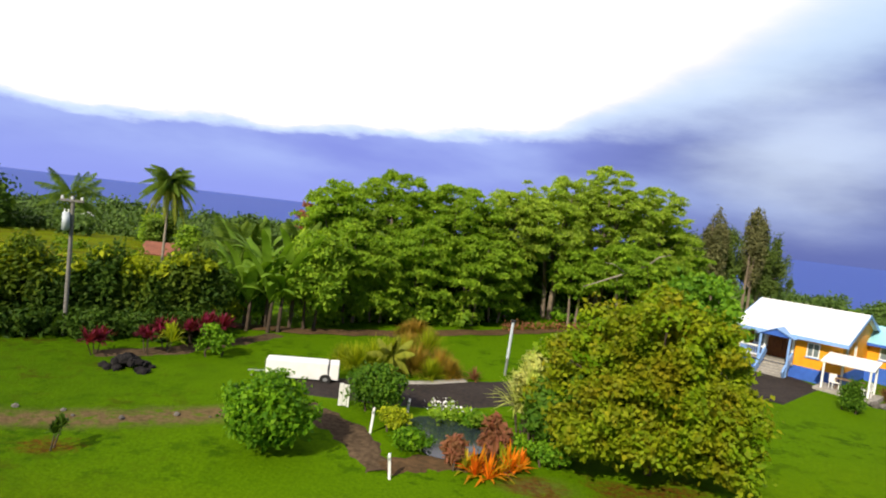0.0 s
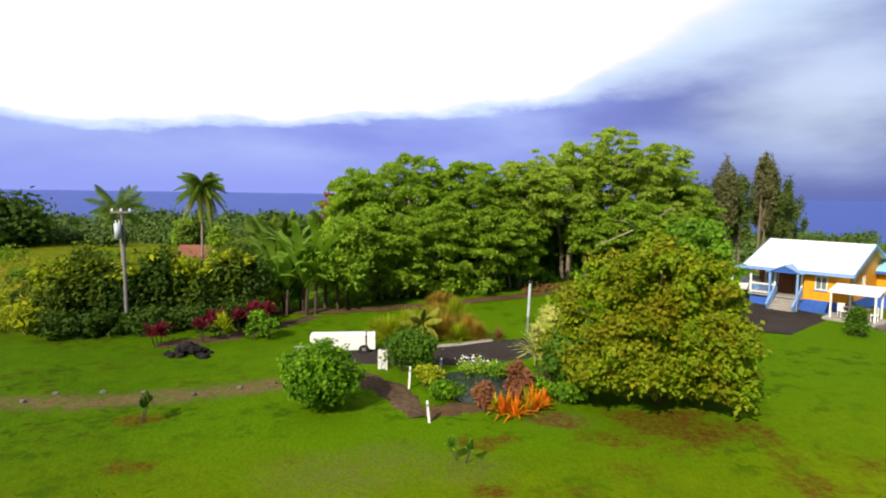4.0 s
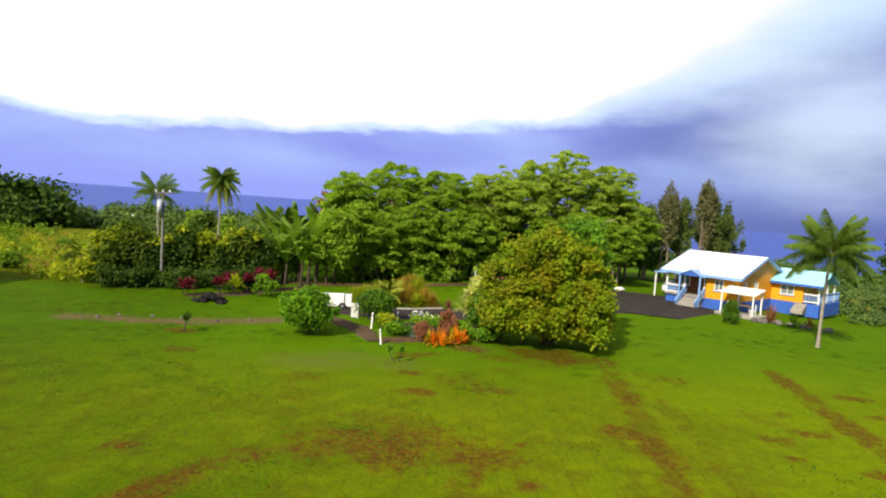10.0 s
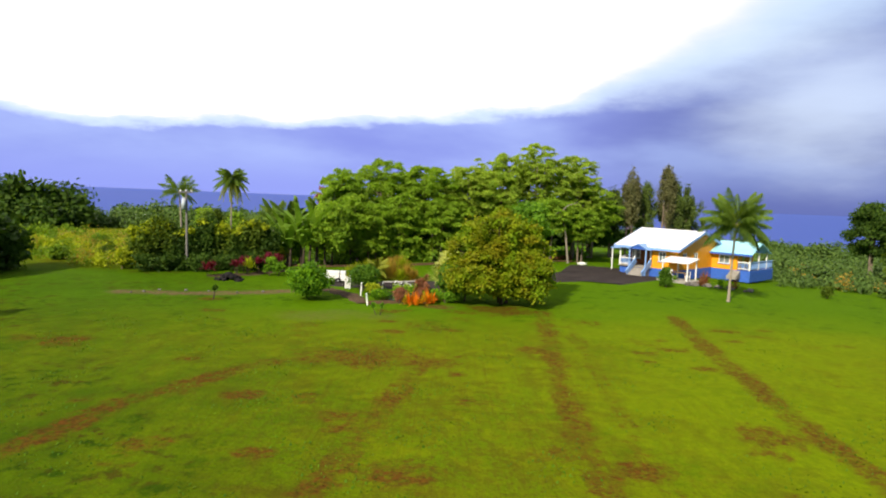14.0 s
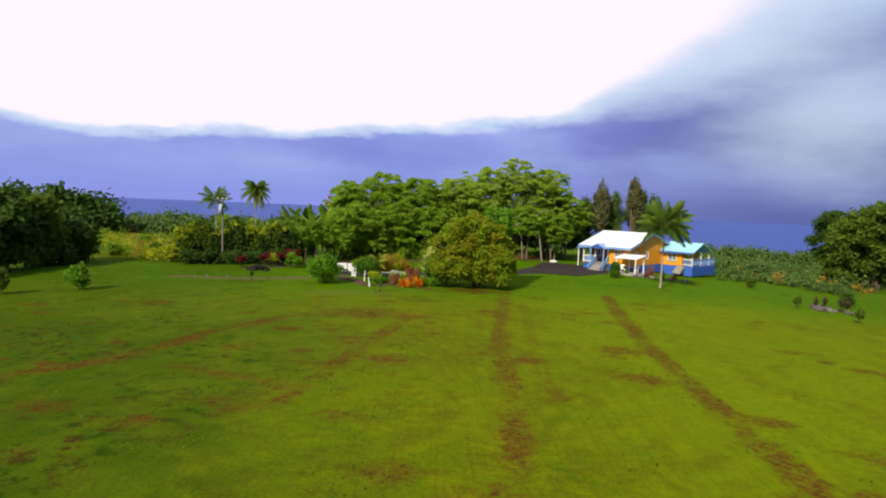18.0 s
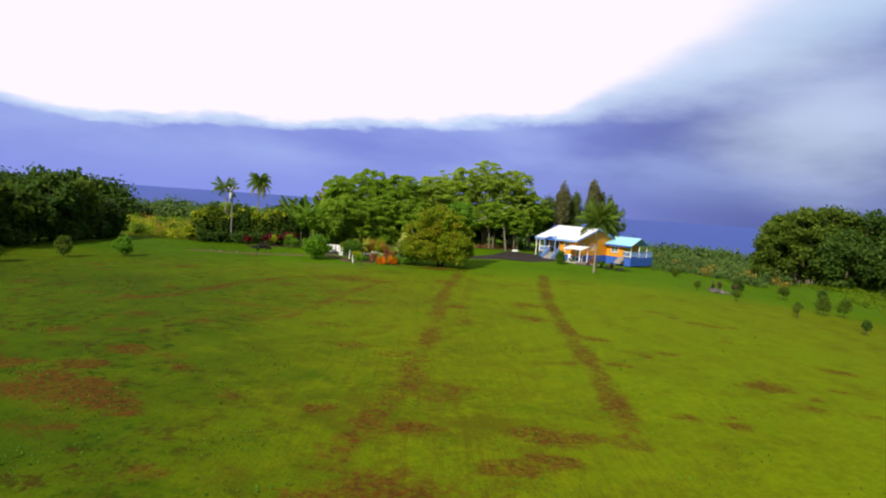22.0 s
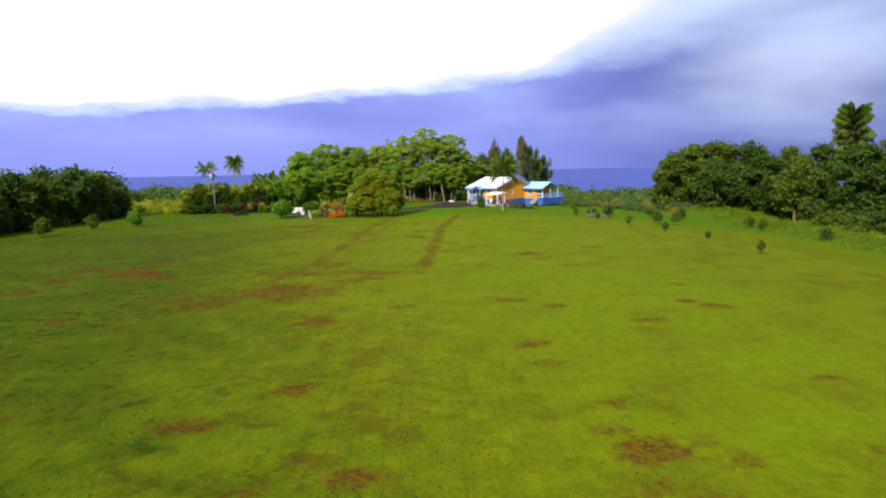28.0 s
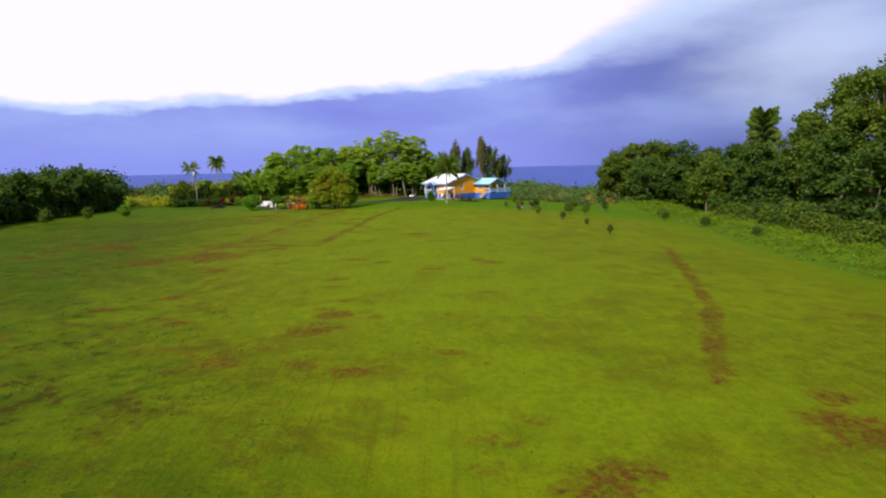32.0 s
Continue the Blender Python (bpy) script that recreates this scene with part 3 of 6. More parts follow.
# rougher, longer turf along the left side, with lens-corner darkening put into its colour
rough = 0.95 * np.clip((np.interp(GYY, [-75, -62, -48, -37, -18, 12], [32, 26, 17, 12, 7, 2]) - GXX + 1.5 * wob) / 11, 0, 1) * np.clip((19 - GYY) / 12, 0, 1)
# shade over the far left lawn, painted in through the same mask
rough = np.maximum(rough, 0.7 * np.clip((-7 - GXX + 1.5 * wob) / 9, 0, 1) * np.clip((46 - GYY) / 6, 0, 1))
worn = np.maximum(worn, np.clip((-20 - GXX) / 6, 0, 1) * np.clip((GYY - 37) / 6, 0, 1))
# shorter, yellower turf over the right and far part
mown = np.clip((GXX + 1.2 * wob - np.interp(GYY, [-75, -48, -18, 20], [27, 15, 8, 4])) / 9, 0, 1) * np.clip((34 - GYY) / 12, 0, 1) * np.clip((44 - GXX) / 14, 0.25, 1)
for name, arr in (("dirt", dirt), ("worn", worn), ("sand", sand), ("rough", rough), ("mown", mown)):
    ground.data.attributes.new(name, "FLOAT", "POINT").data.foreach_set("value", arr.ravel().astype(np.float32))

sv, sf = joined([(np.array([(-4900, 330, -21.5), (4900, 330, -21.5), (4900, 4900, -21.5), (-4900, 4900, -21.5)], float), np.array([(0, 1, 2, 3)]))])
sea = from_arrays("sea", sv, sf, M_sea)
tagged(sea, "calm deep blue sea out to the horizon", "sea", kind="structure")


def paved(name, pts, widths, lift, material, label, category, ragged=0.0):
    """A strip of paving that lies on the land, along a line of points."""
    fine, wid = [], []
    for (a, b), (wa, wb) in zip(zip(pts[:-1], pts[1:]), zip(widths[:-1], widths[1:])):
        for k in range(10):
            u = k / 10
            fine.append((a[0] + (b[0] - a[0]) * u, a[1] + (b[1] - a[1]) * u))
            wid.append(wa + (wb - wa) * u)
    fine.append(pts[-1])
    wid.append(widths[-1])
    vs, n = [], 8
    for i, p in enumerate(fine):
        q0, q1 = fine[max(i - 1, 0)], fine[min(i + 1, len(fine) - 1)]
        dx, dy = q1[0] - q0[0], q1[1] - q0[1]
        ln = math.hypot(dx, dy)
        for k in range(n + 1):
            s = (k / n - 0.5) * wid[i] * (1 + ragged * (math.sin(i * 1.3 + 3 * (k > 4)) + 0.6 * math.sin(i * 2.9 + k)))
            x, y = p[0] - dy / ln * s, p[1] + dx / ln * s
            edge_drop = 0.06 if k in (0, n) else 0.0
            vs.append((x, y, gz(x, y) + lift - edge_drop))
    idx = np.arange(len(fine) * (n + 1)).reshape(len(fine), n + 1)
    fs = np.stack([idx[:-1, :-1], idx[:-1, 1:], idx[1:, 1:], idx[1:, :-1]], -1).reshape(-1, 4)
    fs = fs[:, ::-1]
    return tagged(from_arrays(name, np.array(vs), fs, material, smooth=True), label, category, kind="structure")


paved("driveway", [(-7.2, 36.2), (-3, 36.6), (0, 37.2), (4, 38.9), (9, 41.6), (15, 45.2), (19.5, 48.2)], [2.6, 3.8, 4.4, 3.6, 3.2, 4.5, 9.0], 0.05, M_asphalt,
      "dark asphalt driveway across the lawn", "driveway")
paved("kerb_slab", [(-1.6, 38.35), (0.0, 39.05), (1.7, 40.05)], [0.5, 0.6, 0.5], 0.085, M_concrete, "pale concrete slab along the driveway's edge", "slab")
paved("parking_court", [(18.2, 43.0), (21.2, 49.4), (21.9, 57.0)], [4.6, 10.4, 6.5], 0.065, M_asphalt, "dark asphalt parking area before the house", "parking")
paved("garden_bed_soil", [(-5.6, 33.5), (-3.2, 31.0), (-1.9, 28.0)], [1.4, 1.6, 0.9], 0.05, M_mulch, "grey-brown mulched bed beside the driveway", "garden bed", 0.16)
paved("pond_bank", [(-1.9, 28.3), (-0.2, 29.2), (1.8, 29.3)], [1.1, 1.3, 0.8], 0.06, M_soil, "bare brown soil bank of the pond", "bank", 0.18)
paved("forest_bank", [(-16, 46), (-9, 47.2), (-3, 49.5), (4, 53.5), (12, 58.6), (20, 62)], [1.2, 1.4, 1.6, 1.6, 1.1, 1.0], 0.10, M_soil, "brown soil edge under the forest trees", "bank", 0.2)
paved("shrub_bed_soil", [(-16.5, 37.6), (-13.6, 39.4), (-11.2, 42.8), (-9.6, 45.6)], [1.2, 1.5, 1.3, 1.0], 0.05, M_mulch, "brown mulch bed of the flowering shrubs", "garden bed", 0.16)

# pond between the driveway and the lawn
pv = []
for k in range(28):
    a = 2 * math.pi * k / 28
    r = 1 + 0.16 * math.sin(3 * a + 1)
    x, y = 0.7 + 2.0 * r * math.cos(a), 31.8 + 2.1 * r * math.sin(a)
    pv.append((x, y, 0))
pz = max(gz(x, y) for x, y, _ in pv) + 0.04
bm = bmesh.new()
bm.faces.new([bm.verts.new((x, y, pz)) for x, y, _ in pv])
tagged(part("pond_water", bm, M_pond), "dark still garden pond water between planted banks", "pond", kind="structure")


# ---- house ----
HOUSE = thing("house", "orange-yellow bungalow with white metal roof and blue trim", "house", 22.5, 53.0, -1.04, -47)
bm = bmesh.new()


def slab(name, corners, thick, material, parent, label=""):
    """A flat roof sheet or board through four corners, with thickness downwards along its normal."""
    b = bmesh.new()
    top = [Vector(c) for c in corners]
    n = (top[1] - top[0]).cross(top[2] - top[1]).normalized()
    if n.z < 0:
        top.reverse()
        n = -n
    tv = [b.verts.new(c) for c in top]
    lv = [b.verts.new(c - n * thick) for c in top]
    b.faces.new(tv)
    b.faces.new(lv[::-1])
    for i in range(len(top)):
        k = (i + 1) % len(top)
        b.faces.new((tv[k], tv[i], lv[i], lv[k]))
    return part(name, b, material, parent, label)


def gable(name, x0, x1, ys, zs, material, parent, label=""):
    """The triangular wall under a roof's end, between x0 and x1."""
    b = bmesh.new()
    a = [b.verts.new((x0, y, z)) for y, z in zip(ys, zs)]
    c = [b.verts.new((x1, y, z)) for y, z in zip(ys, zs)]
    b.faces.new(a)
    b.faces.new(c[::-1])
    for i in range(len(a)):
        k = (i + 1) % len(a)
        b.faces.new((a[k], a[i], c[i], c[k]))
    bmesh.ops.recalc_face_normals(b, faces=b.faces[:])
    return part(name, b, material, parent, label)


def wall_x(name, x0, x1, y, thick, z0, z1, holes, material, parent, label=""):
    """A wall along x with openings (x0, x1, z0, z1) through it, as one mesh of piers, sills and heads."""
    b = bmesh.new()
    at = x0
    for hx0, hx1, hz0, hz1 in sorted(holes):
        add_box(b, at, hx0, y, y + thick, z0, z1)
        if hz0 > z0:
            add_box(b, hx0, hx1, y, y + thick, z0, hz0)
        if hz1 < z1:
            add_box(b, hx0, hx1, y, y + thick, hz1, z1)
        at = hx1
    add_box(b, at, x1, y, y + thick, z0, z1)
    return part(name, b, material, parent, label)


def wall_y(name, y0, y1, x, thick, z0, z1, holes, material, parent, label=""):
    b = bmesh.new()
    at = y0
    for a0, a1, hz0, hz1 in sorted(holes):
        add_box(b, x, x + thick, at, a0, z0, z1)
        if hz0 > z0:
            add_box(b, x, x + thick, a0, a1, z0, hz0)
        if hz1 < z1:
            add_box(b, x, x + thick, a0, a1, hz1, z1)
        at = a1
    add_box(b, x, x + thick, at, y1, z0, z1)
    return part(name, b, material, parent, label)


def window(x0, x1, z0, z1, at, along, parent):
    """A white window frame with two panes and a sill in an opening of a wall along x or y."""
    w = new("window")
    w.parent = parent
    w["label"] = "white-framed sliding window"
    b = bmesh.new()
    f = 0.07

    def put(a0, a1, c0, c1, d0, d1):
        add_box(b, a0, a1, at + d0, at + d1, c0, c1) if along == "x" else add_box(b, at + d0, at + d1, a0, a1, c0, c1)

    put(x0, x0 + f, z0, z1, -0.03, 0.08)
    put(x1 - f, x1, z0, z1, -0.03, 0.08)
    put(x0 + f, x1 - f, z1 - f, z1, -0.03, 0.08)
    put(x0 + f, x1 - f, z0, z0 + f, -0.03, 0.08)
    xm = (x0 + x1) / 2
    put(xm - 0.03, xm + 0.03, z0 + f, z1 - f, -0.02, 0.07)
    part("window_frame", b, M_white, w)
    for a0, a1 in ((x0 + f, xm - 0.03), (xm + 0.03, x1 - f)):
        b = bmesh.new()
        put(a0, a1, z0 + f, z1 - f, 0.02, 0.035)
        part("pane", b, M_glass, w)
    b = bmesh.new()
    put(x0 - 0.06, x1 + 0.06, z0 - 0.07, z0, -0.10, 0.0)
    part("window_sill", b, M_lightblue, w)


FL, EV, RG = 0.78, 2.95, 4.80          # floor, eaves and ridge heights above the ground
WX0, WX1, WY0, WY1, MIDY = 0.45, 7.1, 0.7, 10.9, 5.8
box("foundation", (WX0 - 0.02, WX1 + 0.02, WY0 - 0.02, WY1, -0.3, FL - 0.02), M_blue, HOUSE, "blue painted base skirt")
box("deck", (WX0 - 0.1, 4.25, WY0 - 0.25, 2.6, FL - 0.1, FL + 0.02), M_concrete, HOUSE, "grey porch floor")
wall_x("front_wall", 4.2, WX1, WY0, 0.15, FL - 0.02, EV + 0.12, [(4.95, 5.75, 1.55, 2.55)], M_yellow_wall, HOUSE)
wall_x("porch_wall", WX0, 4.2, 2.4, 0.15, FL + 0.02, EV + 0.5, [(0.9, 1.9, 1.5, 2.5), (2.9, 3.85, FL + 0.02, 2.85)], M_door, HOUSE, "brown timber wall behind the porch")
wall_y("porch_return_wall", WY0 + 0.15, 2.4, 4.2, 0.15, FL - 0.02, EV + 0.12, [], M_yellow_wall, HOUSE)
wall_y("side_wall", WY0 + 0.15, WY1, WX1 - 0.15, 0.15, FL - 0.02, EV + 0.12, [(1.7, 2.6, 1.5, 2.5), (4.2, 5.2, 1.5, 2.5)], M_yellow_wall, HOUSE)
wall_y("far_side_wall", 2.55, WY1, WX0, 0.15, FL - 0.02, EV + 0.12, [], M_yellow_wall, HOUSE)
wall_x("back_wall", WX0 + 0.15, WX1 - 0.15, WY1 - 0.15, 0.15, FL - 0.02, EV + 0.12, [], M_yellow_wall, HOUSE)
slope = (RG - EV) / MIDY
ye = [WY0, WY1, MIDY]
ze = [EV + 0.13, EV + 0.13, EV + slope * (MIDY - 0.35) + 0.02]
gable("gable_wall", WX1 - 0.15, WX1, ye, ze, M_yellow_wall, HOUSE)
gable("gable_wall", WX0, WX0 + 0.15, ye, ze, M_yellow_wall, HOUSE)
slab("roof", [(0, 0, EV), (7.5, 0, EV), (7.5, MIDY, RG), (0, MIDY, RG)], 0.10, M_roof, HOUSE, "white corrugated metal roof slope")
slab("roof", [(0, MIDY * 2, EV), (7.5, MIDY * 2, EV), (7.5, MIDY + 0.003, RG), (0, MIDY + 0.003, RG)], 0.10, M_roof, HOUSE, "white corrugated metal roof slope")
roof_len = math.hypot(MIDY, RG - EV)
rib_b = bmesh.new()
add_box(rib_b, -0.02, 0.02, 0, roof_len, 0.0, 0.03)
rib_first = part("roof_rib", rib_b, M_roof, HOUSE)
rib_m = pose(0.1, 0, EV + 0.004, math.degrees(math.atan2(RG - EV, MIDY)), 0, 0)
rib_first.matrix_basis = rib_m
for k in range(1, 19):
    r = rib_first.copy()
    scene.collection.objects.link(r)
    r.matrix_basis = Matrix.Translation((0.405 * k, 0, 0)) @ rib_m
box("fascia", (-0.04, 7.54, -0.06, 0.0, EV - 0.24, EV + 0.02), M_lightblue, HOUSE, "light blue eaves board")
for x in (-0.05, 7.5):
    b = bmesh.new()
    for side in (0, 1):
        y0, y1 = (0, MIDY) if side == 0 else (2 * MIDY, MIDY)
        vv = [b.verts.new(c) for c in ((x, y0, EV - 0.24), (x, y0, EV + 0.02), (x, y1, RG + 0.02), (x, y1, RG - 0.24))]
        ww = [b.verts.new((v.co.x + 0.05, v.co.y, v.co.z)) for v in vv]
        b.faces.new(vv)
        b.faces.new(ww[::-1])
        for i in range(4):
            b.faces.new((vv[(i + 1) % 4], vv[i], ww[i], ww[(i + 1) % 4]))
    bmesh.ops.recalc_face_normals(b, faces=b.faces[:])
    part("barge_board", b, M_lightblue, HOUSE, "light blue gable board")
bm.free()
window(4.95, 5.75, 1.55, 2.55, WY0, "x", HOUSE)
window(0.9, 1.9, 1.5, 2.5, 2.4, "x", HOUSE)
window(1.7, 2.6, 1.5, 2.5, WX1 - 0.1, "y", HOUSE)
window(4.2, 5.2, 1.5, 2.5, WX1 - 0.1, "y", HOUSE)
door = box("front_door", (2.93, 3.82, 2.43, 2.48, FL + 0.03, 2.83), M_door, HOUSE, "brown wooden front door")
box("door_handle", (3.68, 3.72, 2.37, 2.43, 1.75, 1.87), M_metal, door)
# porch gable over the steps, its posts and rails
for x0, x1, px in ((2.0, 3.25, 3.25), (4.5, 3.25, 3.25)):
    slab("porch_roof", [(x0, -0.75, 2.72), (px, -0.75, 3.3), (px, 1.6, 3.3), (x0, 1.6, 2.72)], 0.08, M_lightblue, HOUSE, "small light blue gable roof over the steps")
gable_b = bmesh.new()
gv = [gable_b.verts.new(c) for c in ((2.15, -0.62, 2.70), (4.35, -0.62, 2.70), (3.25, -0.62, 3.2))]
gw = [gable_b.verts.new((v.co.x, v.co.y + 0.06, v.co.z)) for v in gv]
gable_b.faces.new(gv)
gable_b.faces.new(gw[::-1])
for i in range(3):
    gable_b.faces.new((gv[(i + 1) % 3], gv[i], gw[i], gw[(i + 1) % 3]))
part("porch_gable", gable_b, M_blue, HOUSE, "blue gable board above the steps")
for x, y, z0 in ((2.25, -0.55, -0.1), (4.15, -0.55, -0.1), (0.5, 0.55, FL), (2.25, 0.55, FL), (4.1, 0.55, FL)):
    box("porch_post", (x - 0.07, x + 0.07, y - 0.07, y + 0.07, z0, 2.72 if y < 0 else EV), M_white if y > 0 else M_lightblue, HOUSE)
for k in range(5):
    box("step", (2.4, 4.05, -1.15 + 0.3 * k, 0.5, FL - 0.155 * (5 - k) - 0.15, FL - 0.155 * (5 - k) + 0.0), M_concrete, HOUSE, "grey concrete step", 0.01)


def railing(x0, y0, x1, y1, z, high, parent, top_mat, bal_mat):
    """A rail between two points with a cap, a lower rail and balusters."""
    ln = math.hypot(x1 - x0, y1 - y0)
    ang = math.degrees(math.atan2(y1 - y0, x1 - x0))
    rl = new("railing")
    rl.parent = parent
    rl.matrix_basis = pose(x0, y0, z, 0, 0, ang)
    rl["label"] = "light blue painted porch railing"
    box("top_rail", (0, ln, -0.06, 0.06, high - 0.12, high), top_mat, rl)
    box("lower_rail", (0, ln, -0.03, 0.03, 0.1, 0.2), top_mat, rl)
    n = max(2, int(ln / 0.14))
    b = bmesh.new()
    add_box(b, -0.03, 0.03, -0.02, 0.02, 0.2, high - 0.12)
    first = part("baluster", b, bal_mat, rl)
    first.matrix_basis = pose(ln / n * 0.5, 0, 0)
    for k in range(1, n):
        o = first.copy()
        scene.collection.objects.link(o)
        o.matrix_basis = pose(ln / n * (k + 0.5), 0, 0)
    return rl


railing(0.55, 0.55, 2.2, 0.55, FL, 0.85, HOUSE, M_white, M_lightblue)
railing(0.5, 2.4, 0.5, 0.6, FL, 0.85, HOUSE, M_white, M_lightblue)
for x in (2.32, 4.12):
    slab("stair_stringer", [(x - 0.06, -1.3, 0.35), (x + 0.06, -1.3, 0.35), (x + 0.06, 0.55, 1.65), (x - 0.06, 0.55, 1.65)], 0.55, M_lightblue, HOUSE, "light blue stair side")

# wing with pale blue roof and side porch
WE, WR = 2.55, 3.75
box("wing_base", (7.12, 11.3, 8.7, 15.4, -0.5, FL - 0.05), M_blue, HOUSE, "blue painted base skirt")
wall_x("wing_front_wall", 7.12, 9.9, 8.7, 0.15, FL - 0.05, WE + 0.05, [(7.9, 9.1, 1.35, 2.3)], M_yellow_wall, HOUSE)
wall_y("wing_side_wall", 8.85, 13.1, 9.75, 0.15, FL - 0.05, WE + 0.05, [(10.1, 11.0, FL, 2.5)], M_yellow_wall, HOUSE)
window(7.9, 9.1, 1.35, 2.3, 8.7, "x", HOUSE)
gable("wing_gable_wall", 9.75, 9.9, [8.7, 13.1, 10.9], [WE + 0.055, WE + 0.055, WR - 0.2], M_yellow_wall, HOUSE)
slab("wing_roof", [(7.1, 8.1, WE), (11.6, 8.1, WE), (11.6, 10.9, WR), (7.1, 10.9, WR)], 0.09, M_cyan, HOUSE, "pale blue metal roof slope")
slab("wing_roof", [(7.1, 13.7, WE), (11.6, 13.7, WE), (11.6, 10.903, WR), (7.1, 10.903, WR)], 0.09, M_cyan, HOUSE, "pale blue metal roof slope")
box("wing_fascia", (7.12, 11.62, 8.04, 8.10, WE - 0.2, WE + 0.01), M_blue, HOUSE, "blue eaves board")
for y in (8.8, 11.2, 13.5):
    box("wing_post", (11.12, 11.26, y - 0.07, y + 0.07, FL, WE + 0.02), M_white, HOUSE)
railing(9.95, 8.78, 11.2, 8.78, FL, 0.9, HOUSE, M_white, M_lightblue)
railing(11.2, 8.8, 11.2, 15.3, FL, 0.9, HOUSE, M_lightblue, M_lightblue)
for k in range(4):
    box("wing_step", (9.3, 10.3, 7.5 + 0.3 * k, 8.75, -0.2, 0.17 * (k + 1)), M_concrete, HOUSE, "grey concrete step", 0.01)
# lean-to beside the house
slab("lean_to_roof", [(-1.9, 2.4, 2.45), (0.42, 2.4, 2.6), (0.42, 7.0, 2.6), (-1.9, 7.0, 2.45)], 0.12, M_lightblue, HOUSE, "pale blue lean-to roof")
for y in (2.6, 6.8):
    box("lean_to_post", (-1.8, -1.68, y - 0.06, y + 0.06, -0.1, 2.38), M_white, HOUSE)

# white awning on posts before the side wall
AWN = thing("awning", "white flat awning roof on white posts beside the house", "awning", 22.5, 53.0, -1.04, -47)
slab("awning_roof", [(6.4, -1.7, 1.86), (9.4, -1.7, 1.86), (9.4, 0.5, 2.25), (6.4, 0.5, 2.25)], 0.09, M_roof, AWN)
for x, y, h in ((6.6, -1.55, 1.8), (9.2, -1.55, 1.8), (9.2, 0.35, 2.13), (7.3, 0.35, 2.13)):
    box("post", (x - 0.06, x + 0.06, y - 0.06, y + 0.06, -0.4, h), M_white, AWN)
box("patio_slab", (6.2, 9.7, -1.9, 0.66, -0.45, 0.06), M_concrete, AWN, "grey concrete patio slab")


def house_at(x, y, z=0.0, rz=0.0):
    return pose(22.5, 53.0, -1.04, 0, 0, -47) @ pose(x, y, z, 0, 0, rz)


tb = thing("patio_table", "brown wooden table under the awning", "table")
tb.matrix_basis = house_at(8.0, -0.6, 0.06)
box("tabletop", (-0.8, 0.8, -0.4, 0.4, 0.69, 0.74), M_wood, tb)
for sx in (-0.7, 0.7):
    for sy in (-0.32, 0.32):
        box("leg", (sx - 0.04, sx + 0.04, sy - 0.04, sy + 0.04, 0, 0.69), M_wood, tb)
ch = thing("patio_chair", "white plastic garden chair on the patio", "chair", group="patio chairs")
box("seat", (-0.24, 0.24, -0.24, 0.24, 0.4, 0.45), M_white, ch)
box("backrest", (-0.24, 0.24, 0.2, 0.25, 0.45, 0.95), M_white, ch)
for sx in (-0.2, 0.2):
    for sy in (-0.2, 0.2):
        box("leg", (sx - 0.025, sx + 0.025, sy - 0.025, sy + 0.025, 0, 0.4), M_white, ch)
ch.matrix_basis = house_at(7.2, -1.0, 0.06, 40)
copy_thing(ch, house_at(9.0, -1.0, 0.06, -60))


# ---- vehicles ----
def car(name, label, m):
    c = thing(name, label, "car")
    c.matrix_basis = m
    prof = [(-2.1, 0.35), (2.1, 0.35), (2.15, 0.75), (1.2, 0.92), (0.55, 1.42), (-1.3, 1.45), (-2.0, 1.0), (-2.15, 0.8)]
    b = bmesh.new()
    a = [b.verts.new((x, -0.82, z)) for x, z in prof]
    d = [b.verts.new((x, 0.82, z)) for x, z in prof]
    b.faces.new(a)
    b.faces.new(d[::-1])
    for i in range(len(a)):
        k = (i + 1) % len(a)
        b.faces.new((a[k], a[i], d[i], d[k]))
    bmesh.ops.recalc_face_normals(b, faces=b.faces[:])
    bmesh.ops.bevel(b, geom=b.edges[:], offset=0.06, segments=2, affect="EDGES")
    part("body", b, M_white, c)
    for s in (-1, 1):
        box("side_window", (-1.2, 0.4, s * 0.825 - 0.008, s * 0.825 + 0.008, 0.98, 1.34), M_dark, c, "dark side window")
        for x in (-1.35, 1.35):
            w = bmesh.new()
            bmesh.ops.create_cone(w, cap_ends=True, segments=18, radius1=0.33, radius2=0.33, depth=0.22, matrix=pose(x, s * 0.76, 0.33, 90))
            wo = part("wheel", w, M_rubber, c)
            w = bmesh.new()
            bmesh.ops.create_cone(w, cap_ends=True, segments=12, radius1=0.2, radius2=0.17, depth=0.24, matrix=pose(x, s * 0.765, 0.33, 90))
            part("rim", w, M_metal, wo)
        box("headlight", (2.08, 2.16, s * 0.6 - 0.16, s * 0.6 + 0.16, 0.62, 0.76), M_glass, c)
    return c


car("parked_car", "white car parked under the lean-to of the house", house_at(-0.85, 6.3, 0.03, 85))

# white box trailer on the lawn beside the driveway
TR = thing("box_trailer", "white low box trailer parked on the lawn edge", "trailer", -6.35, 37.25, gz(-6.35, 37.25), 7)
bm = bmesh.new()
prof = [(-1.75, 0.42), (-1.45, 0.22), (-0.9, 0.16), (1.15, 0.16), (1.15, 1.22), (-1.75, 1.22)]
a = [bm.verts.new((x, -0.45, z)) for x, z in prof]
d = [bm.verts.new((x, 0.45, z)) for x, z in prof]
bm.faces.new(a)
bm.faces.new(d[::-1])
for i in range(len(a)):
    k = (i + 1) % len(a)
    bm.faces.new((a[k], a[i], d[i], d[k]))
bmesh.ops.recalc_face_normals(bm, faces=bm.faces[:])
